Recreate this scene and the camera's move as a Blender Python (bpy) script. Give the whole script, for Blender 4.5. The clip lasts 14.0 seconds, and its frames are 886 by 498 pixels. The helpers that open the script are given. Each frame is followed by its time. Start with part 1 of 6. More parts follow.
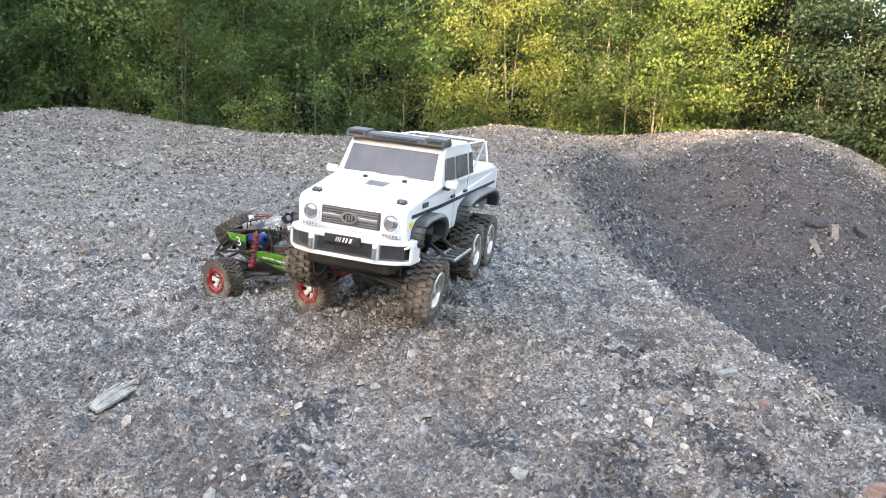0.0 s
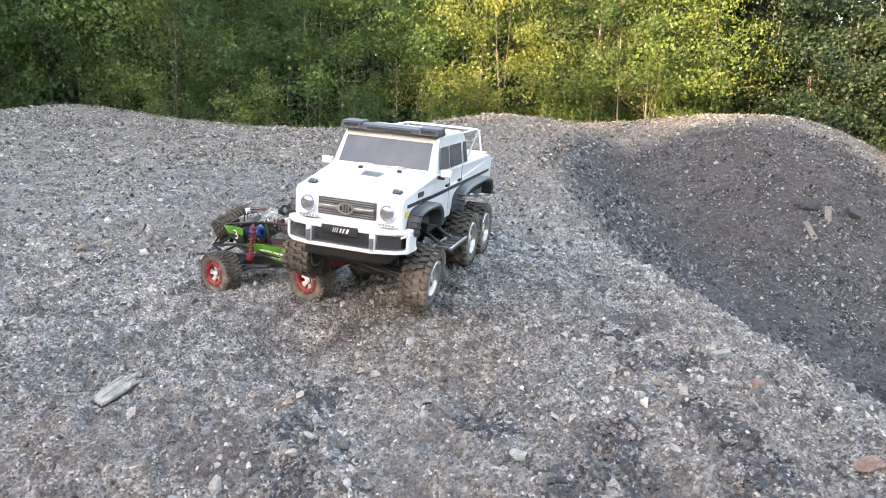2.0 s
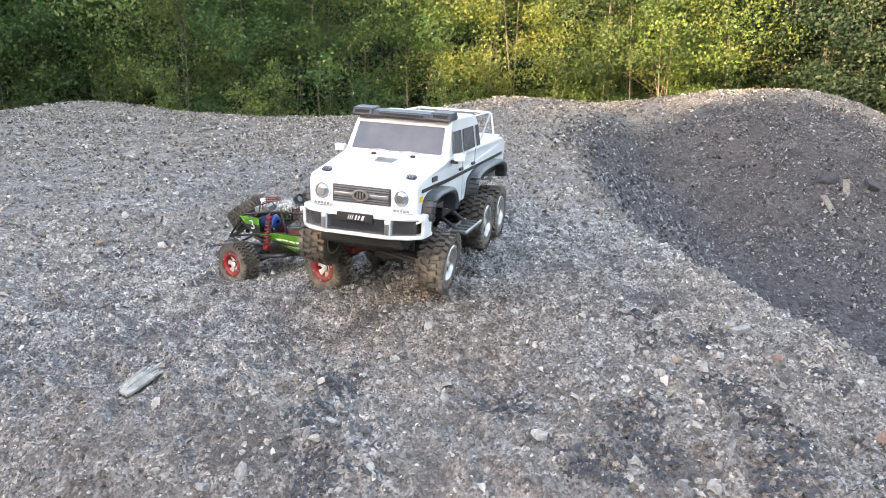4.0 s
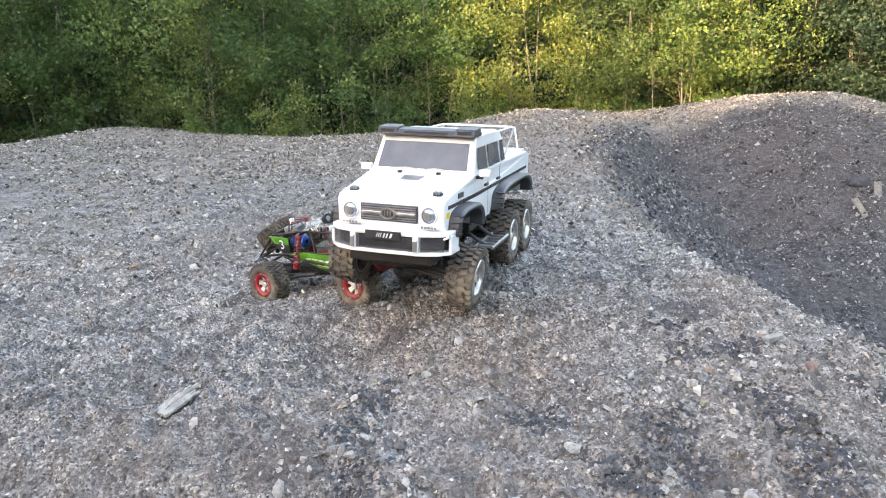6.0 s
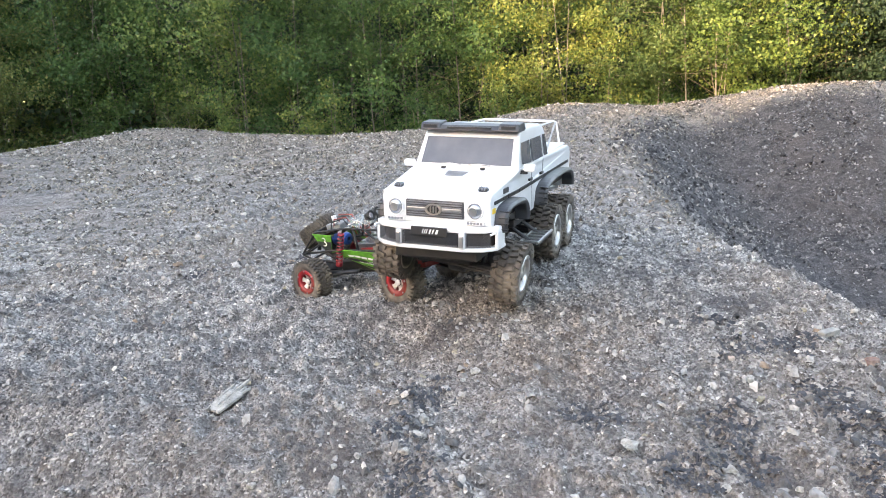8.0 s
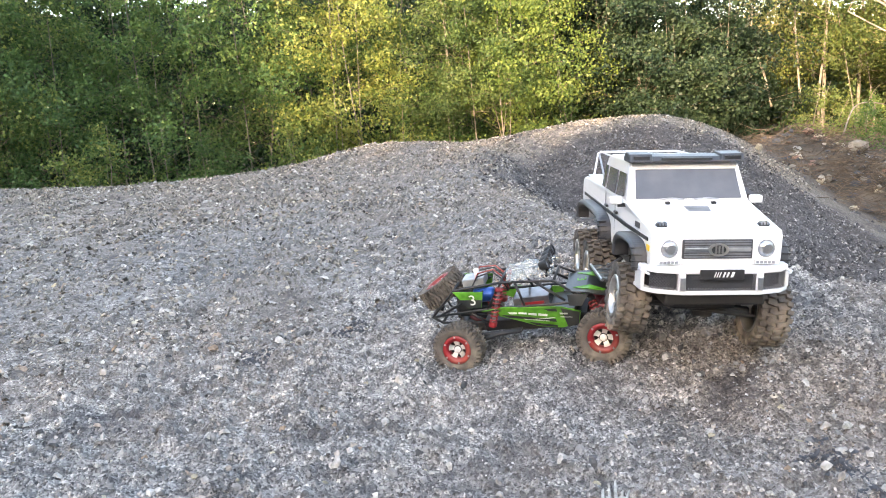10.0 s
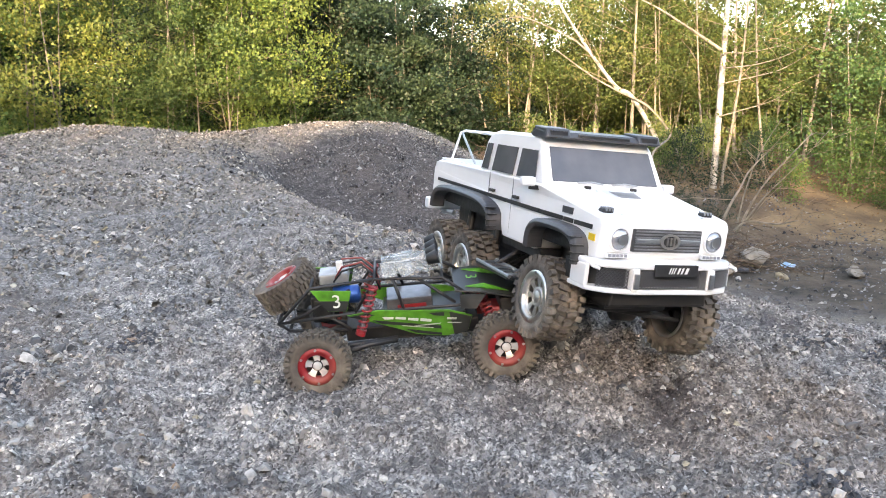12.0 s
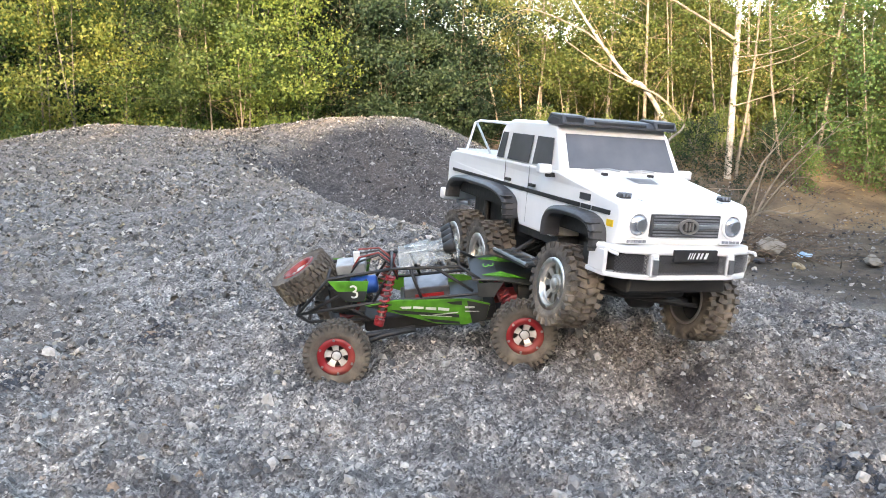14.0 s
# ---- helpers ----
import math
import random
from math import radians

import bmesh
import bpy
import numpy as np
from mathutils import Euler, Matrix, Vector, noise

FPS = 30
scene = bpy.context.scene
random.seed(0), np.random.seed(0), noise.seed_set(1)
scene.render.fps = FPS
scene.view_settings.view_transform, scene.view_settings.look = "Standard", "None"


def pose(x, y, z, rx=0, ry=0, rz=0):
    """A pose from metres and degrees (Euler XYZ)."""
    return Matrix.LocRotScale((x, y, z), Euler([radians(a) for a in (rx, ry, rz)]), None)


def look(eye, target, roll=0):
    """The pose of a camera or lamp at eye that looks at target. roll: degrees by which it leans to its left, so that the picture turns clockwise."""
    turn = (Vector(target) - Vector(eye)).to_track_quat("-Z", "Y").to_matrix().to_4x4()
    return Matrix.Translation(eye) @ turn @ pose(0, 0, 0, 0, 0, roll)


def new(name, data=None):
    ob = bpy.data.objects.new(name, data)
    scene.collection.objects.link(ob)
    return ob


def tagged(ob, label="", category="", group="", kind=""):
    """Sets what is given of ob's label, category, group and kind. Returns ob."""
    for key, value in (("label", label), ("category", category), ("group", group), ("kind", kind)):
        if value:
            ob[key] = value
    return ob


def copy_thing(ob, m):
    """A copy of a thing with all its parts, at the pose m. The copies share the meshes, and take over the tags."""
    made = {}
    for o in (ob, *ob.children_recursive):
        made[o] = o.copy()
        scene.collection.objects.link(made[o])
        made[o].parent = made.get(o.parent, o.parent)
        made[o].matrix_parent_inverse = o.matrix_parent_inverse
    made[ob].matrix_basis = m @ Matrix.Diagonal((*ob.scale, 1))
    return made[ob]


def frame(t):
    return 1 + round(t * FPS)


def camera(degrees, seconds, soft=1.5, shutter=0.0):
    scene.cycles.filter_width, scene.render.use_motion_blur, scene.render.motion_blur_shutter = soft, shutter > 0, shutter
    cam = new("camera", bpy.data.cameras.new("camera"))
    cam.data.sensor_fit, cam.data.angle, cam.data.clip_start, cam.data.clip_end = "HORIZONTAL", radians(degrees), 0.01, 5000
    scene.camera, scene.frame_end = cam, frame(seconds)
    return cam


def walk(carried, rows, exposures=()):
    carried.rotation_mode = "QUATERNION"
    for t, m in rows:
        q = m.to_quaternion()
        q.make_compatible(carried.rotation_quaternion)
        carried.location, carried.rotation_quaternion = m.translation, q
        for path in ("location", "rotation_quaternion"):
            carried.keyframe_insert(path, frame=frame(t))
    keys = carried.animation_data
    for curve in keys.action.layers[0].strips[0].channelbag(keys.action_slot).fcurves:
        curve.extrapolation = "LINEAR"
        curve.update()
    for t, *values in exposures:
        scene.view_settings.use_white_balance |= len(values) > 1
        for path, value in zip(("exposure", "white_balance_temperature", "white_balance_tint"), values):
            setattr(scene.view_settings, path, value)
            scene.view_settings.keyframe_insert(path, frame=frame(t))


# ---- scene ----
cam = camera(61.6, 14.0, 0.95)
PATH = [
    (0, (0.096, 0.248, 0.851), (0.095, 2.217, 0.502), 2.58),
    (0.5, (0.088, 0.239, 0.852), (0.025, 2.209, 0.511), 2.10),
    (1, (0.085, 0.235, 0.850), (0.010, 2.201, 0.489), 2.35),
    (1.5, (0.091, 0.231, 0.849), (0.124, 2.196, 0.480), 2.61),
    (2, (0.095, 0.232, 0.851), (0.107, 2.196, 0.476), 1.47),
    (2.5, (0.094, 0.230, 0.850), (0.098, 2.191, 0.460), 1.09),
    (3, (0.093, 0.231, 0.848), (0.096, 2.186, 0.428), 0.80),
    (5.5, (0.095, 0.222, 0.853), (0.008, 2.183, 0.469), -2.22),
    (6, (0.091, 0.219, 0.854), (-0.006, 2.181, 0.479), -2.34),
    (6.5, (0.092, 0.220, 0.854), (-0.008, 2.182, 0.476), -2.44),
    (7, (0.094, 0.222, 0.850), (-0.001, 2.176, 0.434), -2.70),
    (7.5, (0.095, 0.224, 0.847), (0.016, 2.173, 0.408), -2.63),
    (8, (0.062, 0.223, 0.853), (-0.115, 2.178, 0.473), -3.3),
    (8.2, (0.004, 0.241, 0.849), (-0.239, 2.197, 0.507), -2.3),
    (10.3, (-0.832, 0.552, 0.899), (-0.184, 2.422, 0.611), -1.9),
    (10.5, (-0.859, 0.587, 0.886), (-0.105, 2.431, 0.705), 0.3),
    (11, (-0.87, 0.802, 0.892), (0.079, 2.519, 0.501), 2.6),
    (11.5, (-0.897, 0.872, 0.853), (0.15, 2.536, 0.487), 0.7),
    (12, (-0.888, 0.905, 0.824), (0.286, 2.491, 0.495), 0.6),
    (12.5, (-0.895, 0.914, 0.815), (0.28, 2.495, 0.472), 0.4),
    (13, (-0.894, 0.912, 0.814), (0.269, 2.502, 0.466), 0.4),
    (13.5, (-0.894, 0.91, 0.813), (0.257, 2.507, 0.46), 0.2),
    (14, (-0.894, 0.907, 0.815), (0.25, 2.511, 0.473), -0.3),
]
walk(cam, [(t, look(eye, target, roll)) for t, eye, target, roll in PATH], [(0, 3.64, 8900, 22), (8.2, 3.64, 8900, 21.5), (10.4, 3.7, 8650, 21), (11.2, 3.48, 8700, 22), (14, 3.46, 8500, 20)])

# ---- light ----
SUN_FROM = Vector((-0.62, -0.74, 0.17)).normalized()   # towards the sun
world = bpy.data.worlds.new("sky")
scene.world = world
world.use_nodes = True
wn = world.node_tree.nodes
sky = wn.new("ShaderNodeTexSky")
sky.sky_type, sky.sun_disc = "NISHITA", False
sky.sun_elevation = math.asin(SUN_FROM.z)
sky.sun_rotation = math.atan2(SUN_FROM.x, SUN_FROM.y)
sky.air_density, sky.dust_density, sky.ozone_density = 1.0, 1.0, 1.5
wn["Background"].inputs["Strength"].default_value = 0.15
world.node_tree.links.new(sky.outputs["Color"], wn["Background"].inputs["Color"])
sun = new("sun", bpy.data.lights.new("sun", "SUN"))
sun.data.energy, sun.data.angle, sun.data.color = 1.35, radians(0.6), (1.0, 0.86, 0.66)
sun.matrix_world = look((0, 0, 30), Vector((0, 0, 30)) - SUN_FROM)

# ---- materials ----


def mat(name, colour, rough=0.6, metal=0.0, vary=0.25, scale=30.0, bump=0.0, bump_scale=None, second=None, stain=0.0, coat=0.0, island=0.0, ob_rand=0.0, trans=0.0):
    """A plain surface with variation at two scales; second: the colour of the stains; island / ob_rand: brightness change from piece to piece."""
    m = bpy.data.materials.new(name)
    m.use_nodes = True
    nt, N = m.node_tree, m.node_tree.nodes
    b = N["Principled BSDF"]
    co = N.new("ShaderNodeTexCoord")
    n1, n2 = N.new("ShaderNodeTexNoise"), N.new("ShaderNodeTexNoise")
    for n, sc, de in ((n1, scale, 6), (n2, scale * 0.17, 4)):
        n.inputs["Scale"].default_value, n.inputs["Detail"].default_value = sc, de
        nt.links.new(co.outputs["Object"], n.inputs["Vector"])
    mul = N.new("ShaderNodeMixRGB")
    mul.blend_type = "MULTIPLY"
    mul.inputs[0].default_value = 1.0
    r1 = N.new("ShaderNodeMapRange")
    r1.inputs[1].default_value, r1.inputs[2].default_value = 0.3, 0.7
    r1.inputs[3].default_value, r1.inputs[4].default_value = 1 - vary, 1 + vary
    nt.links.new(n1.outputs["Fac"], r1.inputs[0])
    st = N.new("ShaderNodeMixRGB")
    st.inputs[1].default_value = (*colour, 1)
    st.inputs[2].default_value = (*(second or colour), 1)
    r2 = N.new("ShaderNodeMapRange")
    r2.inputs[1].default_value, r2.inputs[2].default_value = 0.48, 0.68
    r2.inputs[4].default_value = stain
    nt.links.new(n2.outputs["Fac"], r2.inputs[0])
    nt.links.new(r2.outputs[0], st.inputs[0])
    nt.links.new(st.outputs[0], mul.inputs[1])
    nt.links.new(r1.outputs[0], mul.inputs[2])
    out = mul.outputs[0]
    for amount, node, sock in ((island, "ShaderNodeNewGeometry", "Random Per Island"), (ob_rand, "ShaderNodeObjectInfo", "Random")):
        if amount:
            g, r, mm = N.new(node), N.new("ShaderNodeMapRange"), N.new("ShaderNodeMixRGB")
            r.inputs[3].default_value, r.inputs[4].default_value = 1 - amount, 1 + amount
            mm.blend_type = "MULTIPLY"
            mm.inputs[0].default_value = 1.0
            nt.links.new(g.outputs[sock], r.inputs[0])
            nt.links.new(out, mm.inputs[1])
            nt.links.new(r.outputs[0], mm.inputs[2])
            out = mm.outputs[0]
    nt.links.new(out, b.inputs["Base Color"])
    b.inputs["Roughness"].default_value, b.inputs["Metallic"].default_value = rough, metal
    b.inputs["Coat Weight"].default_value = coat
    b.inputs["Transmission Weight"].default_value = trans
    if bump:
        n3, bp = N.new("ShaderNodeTexNoise"), N.new("ShaderNodeBump")
        n3.inputs["Scale"].default_value, n3.inputs["Detail"].default_value = bump_scale or scale * 2, 8
        nt.links.new(co.outputs["Object"], n3.inputs["Vector"])
        bp.inputs["Strength"].default_value, bp.inputs["Distance"].default_value = bump, 0.01
        nt.links.new(n3.outputs["Fac"], bp.inputs["Height"])
        nt.links.new(bp.outputs["Normal"], b.inputs["Normal"])
    return m


def ramp(N, stops):
    r = N.new("ShaderNodeValToRGB")
    e = r.color_ramp.elements
    while len(e) < len(stops):
        e.new(0.5)
    for k, (p, c) in zip(e, stops):
        k.position, k.color = p, (*c, 1)
    return r


def leaf_mat(name, stops):
    """Leaves: each its own tint, light passing through; crown by crown a little different."""
    m = bpy.data.materials.new(name)
    m.use_nodes = True
    nt, N = m.node_tree, m.node_tree.nodes
    b = N["Principled BSDF"]
    g, oi = N.new("ShaderNodeNewGeometry"), N.new("ShaderNodeObjectInfo")
    add = N.new("ShaderNodeMath")
    add.operation = "MULTIPLY_ADD"
    add.inputs[1].default_value = 0.48
    mul = N.new("ShaderNodeMath")
    mul.operation = "MULTIPLY"
    mul.inputs[1].default_value = 0.55
    nt.links.new(oi.outputs["Random"], mul.inputs[0])
    nt.links.new(g.outputs["Random Per Island"], add.inputs[0])
    nt.links.new(mul.outputs[0], add.inputs[2])
    r = ramp(N, stops)
    nt.links.new(add.outputs[0], r.inputs[0])
    nt.links.new(r.outputs[0], b.inputs["Base Color"])
    b.inputs["Roughness"].default_value = 0.5
    b.inputs["Specular IOR Level"].default_value = 0.35
    tr, mix = N.new("ShaderNodeBsdfTranslucent"), N.new("ShaderNodeMixShader")
    mix.inputs[0].default_value = 0.4
    nt.links.new(r.outputs[0], tr.inputs["Color"])
    nt.links.new(b.outputs[0], mix.inputs[1])
    nt.links.new(tr.outputs[0], mix.inputs[2])
    nt.links.new(mix.outputs[0], N["Material Output"].inputs["Surface"])
    return m


def ground_mat(name, island=0.0, spread=1.0, relief=1.0):
    """Grey burnt shale: dusty pale patches, dark damp ones, brown earth low down and litter, with some light and shade
    painted in; island: change from crumb to crumb.
    """
    m = bpy.data.materials.new(name)
    m.use_nodes = True
    nt, N = m.node_tree, m.node_tree.nodes
    L = nt.links.new
    b = N["Principled BSDF"]
    co = N.new("ShaderNodeTexCoord")

    def tex(sc, det=6, rough=0.6):
        n = N.new("ShaderNodeTexNoise")
        n.inputs["Scale"].default_value, n.inputs["Detail"].default_value, n.inputs["Roughness"].default_value = sc, det, rough
        L(co.outputs["Object"], n.inputs["Vector"])
        return n

    def blend(fac, a, c, mode="MIX"):
        x = N.new("ShaderNodeMixRGB")
        x.blend_type = mode
        if isinstance(fac, float):
            x.inputs[0].default_value = fac
        else:
            L(fac, x.inputs[0])
        for v, i in ((a, 1), (c, 2)):
            if isinstance(v, tuple):
                x.inputs[i].default_value = (*v, 1)
            else:
                L(v, x.inputs[i])
        return x.outputs[0]

    def cut(sock, lo, hi, to=1.0):
        r = N.new("ShaderNodeMapRange")
        r.inputs[1].default_value, r.inputs[2].default_value, r.inputs[4].default_value = lo, hi, to
        L(sock, r.inputs[0])
        return r.outputs[0]

    vor = N.new("ShaderNodeTexVoronoi")
    vor.inputs["Scale"].default_value = 95
    L(co.outputs["Object"], vor.inputs["Vector"])
    vo2 = N.new("ShaderNodeTexVoronoi")
    vo2.inputs["Scale"].default_value = 290
    L(co.outputs["Object"], vo2.inputs["Vector"])
    tone = lambda v: tuple((0.33 + (c - 0.33) * spread) * k for c, k in zip(v, (0.76, 0.75, 0.735)))
    chips = ramp(N, [(0.0, tone((0.1, 0.1, 0.102))), (0.3, tone((0.25, 0.247, 0.247))), (0.55, tone((0.37, 0.364, 0.358))), (0.8, tone((0.49, 0.478, 0.46))), (1.0, tone((0.62, 0.6, 0.56)))])
    L(cut(tex(70, 8, 0.82).outputs["Fac"], 0.3, 0.72), chips.inputs[0])
    sp2 = N.new("ShaderNodeSeparateColor")
    L(vo2.outputs["Color"], sp2.inputs[0])
    # grain of many tones, its dark cells also mimicking tiny shadows
    fine = ramp(N, [(0.0, (0.3, 0.3, 0.31)), (0.2, (0.5, 0.5, 0.51)), (0.3, (0.95, 0.95, 0.95)), (0.75, (1.1, 1.1, 1.1)), (0.88, (1.4, 1.39, 1.37)), (1.0, (1.95, 1.92, 1.84))])
    L(sp2.outputs[0], fine.inputs[0])
    c = blend(1.0, chips.outputs[0], fine.outputs[0], "MULTIPLY")
    sx = N.new("ShaderNodeSeparateXYZ")
    L(co.outputs["Object"], sx.inputs[0])
    c = blend(cut(tex(26, 4).outputs["Fac"], 0.47, 0.6, 0.55), c, (0.055, 0.054, 0.056))
    c = blend(cut(tex(130, 4, 0.7).outputs["Fac"], 0.5, 0.6, 0.5), c, (0.06, 0.059, 0.062))        # random dark specks standing in for shadowed gaps between grains
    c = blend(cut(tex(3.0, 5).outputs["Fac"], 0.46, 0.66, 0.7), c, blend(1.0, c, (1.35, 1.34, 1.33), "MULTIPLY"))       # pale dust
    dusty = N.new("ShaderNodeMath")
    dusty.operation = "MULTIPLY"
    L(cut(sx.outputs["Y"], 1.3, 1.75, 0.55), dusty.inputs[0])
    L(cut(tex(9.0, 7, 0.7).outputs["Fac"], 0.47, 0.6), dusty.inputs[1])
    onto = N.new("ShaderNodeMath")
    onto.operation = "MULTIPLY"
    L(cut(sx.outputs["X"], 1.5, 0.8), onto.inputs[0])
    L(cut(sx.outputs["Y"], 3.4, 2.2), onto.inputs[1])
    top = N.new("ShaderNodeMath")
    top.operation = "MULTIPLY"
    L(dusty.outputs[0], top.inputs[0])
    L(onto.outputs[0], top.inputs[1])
    c = blend(top.outputs[0], c, blend(1.0, c, (2.3, 2.25, 2.15), "MULTIPLY"))       # pale trodden dust on the top, its lift along Y standing in for light
    c = blend(cut(tex(5.0, 5).outputs["Fac"], 0.54, 0.66, 0.65), c, (0.06, 0.06, 0.068))    # dark damp crust
    c = blend(cut(tex(1.1, 4).outputs["Fac"], 0.46, 0.64, 0.32), c, (0.24, 0.19, 0.155))     # brown
    dug_shade, at = N.new("ShaderNodeVectorMath"), N.new("ShaderNodeVectorMath")
    at.operation, dug_shade.operation = "MULTIPLY", "DISTANCE"
    at.inputs[1].default_value, dug_shade.inputs[1].default_value = (1.0, 1.15, 0.0), (0.04, 1.5 * 1.15, 0.0)
    L(co.outputs["Object"], at.inputs[0])
    L(at.outputs[0], dug_shade.inputs[0])
    rag = N.new("ShaderNodeMath")
    rag.operation = "MULTIPLY_ADD"
    rag.inputs[1].default_value = 0.3
    L(tex(11.0, 5).outputs["Fac"], rag.inputs[0])
    L(dug_shade.outputs["Value"], rag.inputs[2])
    c = blend(cut(rag.outputs[0], 0.46, 0.3, 0.75), c, blend(1.0, c, (0.9, 0.81, 0.74), "MULTIPLY"))        # churned damp soil, also standing in for the shade under the truck
    # browner weathered shale towards the ridge; dark pit gravel, deepened to paint in shade
    far = cut(sx.outputs["Y"], 5.0, 8.0, 0.6)
    c = blend(far, c, blend(1.0, c, (0.92, 0.8, 0.7), "MULTIPLY"))
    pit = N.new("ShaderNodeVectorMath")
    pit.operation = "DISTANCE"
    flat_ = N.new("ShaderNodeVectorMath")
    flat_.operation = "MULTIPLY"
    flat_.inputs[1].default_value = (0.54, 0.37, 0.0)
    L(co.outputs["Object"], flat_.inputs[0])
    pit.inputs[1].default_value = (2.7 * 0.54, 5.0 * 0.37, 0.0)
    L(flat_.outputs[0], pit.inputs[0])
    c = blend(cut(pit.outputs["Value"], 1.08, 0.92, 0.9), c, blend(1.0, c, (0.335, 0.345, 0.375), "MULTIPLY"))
    # earth below the heap
    wob = N.new("ShaderNodeMath")
    wob.operation = "MULTIPLY_ADD"
    wob.inputs[1].default_value = 1.6
    L(tex(0.8, 4).outputs["Fac"], wob.inputs[0])
    L(sx.outputs["X"], wob.inputs[2])
    low = cut(wob.outputs[0], 4.9, 6.4)
    earth = ramp(N, [(0.3, (0.09, 0.07, 0.054)), (0.5, (0.2, 0.145, 0.092)), (0.7, (0.3, 0.22, 0.135))])
    L(tex(1.6, 8).outputs["Fac"], earth.inputs[0])
    wet = ramp(N, [(0.35, (0.045, 0.041, 0.037)), (0.52, (0.095, 0.081, 0.066)), (0.7, (0.165, 0.134, 0.098))])
    L(tex(2.4, 8, 0.7).outputs["Fac"], wet.inputs[0])
    c = blend(low, c, blend(cut(wob.outputs[0], 10.2, 8.6), earth.outputs[0], wet.outputs[0]))
    if island:
        gi = N.new("ShaderNodeNewGeometry")
        own = ramp(N, [(0.0, (1 - island,) * 3), (0.5, (1.0, 1.0, 1.0)), (0.9, (1 + island, 1 + island, 1 + 0.95 * island)), (1.0, (1 + 1.9 * island, 1 + 1.8 * island, 1 + 1.55 * island))])
        L(gi.outputs["Random Per Island"], own.inputs[0])
        c = blend(1.0, c, own.outputs[0], "MULTIPLY")
    L(c, b.inputs["Base Color"])
    b.inputs["Roughness"].default_value, b.inputs["Specular IOR Level"].default_value = 0.92, 0.15
    bp = N.new("ShaderNodeBump")
    bp.inputs["Strength"].default_value, bp.inputs["Distance"].default_value = relief, 0.01
    bp.invert = True
    hh = blend(0.45, blend(0.5, vor.outputs["Distance"], vo2.outputs["Distance"]), tex(85, 10, 0.75).outputs["Fac"])
    L(hh, bp.inputs["Height"])
    L(bp.outputs["Normal"], b.inputs["Normal"])
    return m


def stone_mat(name, stops):
    m = mat(name, (0.2, 0.2, 0.2), 0.9, vary=0.3, scale=120, bump=0.25, bump_scale=300)
    nt, N = m.node_tree, m.node_tree.nodes
    g = N.new("ShaderNodeNewGeometry")
    r = ramp(N, stops)
    nt.links.new(g.outputs["Random Per Island"], r.inputs[0])
    mix = [n for n in N if n.type == "MIX_RGB" and n.blend_type == "MIX"][0]
    nt.links.new(r.outputs[0], mix.inputs[1])
    N["Principled BSDF"].inputs["Specular IOR Level"].default_value = 0.2
    return m


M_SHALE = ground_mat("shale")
M_CRUMB = ground_mat("shale_crumbs", 0.45, 0.8, 0.55)
M_STONE = stone_mat("shale_chips", [(0.0, (0.047, 0.046, 0.047)), (0.3, (0.113, 0.109, 0.106)), (0.62, (0.195, 0.188, 0.178)), (0.86, (0.266, 0.249, 0.225)), (0.95, (0.357, 0.336, 0.291)), (0.98, (0.216, 0.155, 0.113)), (1.0, (0.459, 0.459, 0.423))])
# near chips paler than the far ones, brightness along Y put into colour
M_STONEN = stone_mat("pale_shale_chips", [(0.0, (0.130, 0.129, 0.130)), (0.3, (0.247, 0.243, 0.242)), (0.7, (0.364, 0.356, 0.348)), (0.93, (0.455, 0.439, 0.416)), (1.0, (0.598, 0.572, 0.520))])
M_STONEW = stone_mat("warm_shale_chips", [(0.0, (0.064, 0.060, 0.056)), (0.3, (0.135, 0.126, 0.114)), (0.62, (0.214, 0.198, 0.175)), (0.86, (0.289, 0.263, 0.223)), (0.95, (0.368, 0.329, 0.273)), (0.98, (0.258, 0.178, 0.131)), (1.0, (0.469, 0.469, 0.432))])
M_STONED = stone_mat("dark_shale_chips", [(0.0, (0.03, 0.03, 0.033)), (0.3, (0.07, 0.07, 0.075)), (0.6, (0.14, 0.14, 0.146)), (0.85, (0.22, 0.217, 0.215)), (1.0, (0.36, 0.35, 0.33))])
M_CLOD = stone_mat("crumbly_clods", [(0.0, (0.068, 0.068, 0.070)), (0.3, (0.176, 0.169, 0.165)), (0.7, (0.338, 0.324, 0.304)), (0.93, (0.486, 0.459, 0.419)), (1.0, (0.270, 0.189, 0.135))])
M_PEBBLE = stone_mat("pale_pebbles", [(0.0, (0.28, 0.265, 0.24)), (0.5, (0.42, 0.4, 0.36)), (0.8, (0.5, 0.475, 0.42)), (0.93, (0.38, 0.32, 0.21)), (1.0, (0.56, 0.54, 0.48))])
M_PALE = mat("pale_stone", (0.44, 0.42, 0.38), 0.95, vary=0.4, scale=110, bump=0.9, bump_scale=260, second=(0.3, 0.27, 0.22), stain=0.6)
M_OCHRE = mat("ochre_stone", (0.34, 0.295, 0.21), 0.9, vary=0.35, scale=60, bump=0.6, second=(0.2, 0.17, 0.13), stain=0.7)
M_DARKSTONE = mat("dark_stone", (0.055, 0.058, 0.067), 0.8, vary=0.35, scale=60, bump=0.6)
M_BRICK = mat("brick_lump", (0.26, 0.155, 0.125), 0.9, vary=0.35, scale=90, bump=0.7, second=(0.2, 0.17, 0.15), stain=0.8)
M_OLDWOOD = mat("weathered_wood", (0.31, 0.298, 0.272), 0.85, vary=0.35, scale=60, bump=0.6, second=(0.2, 0.19, 0.17), stain=0.6)
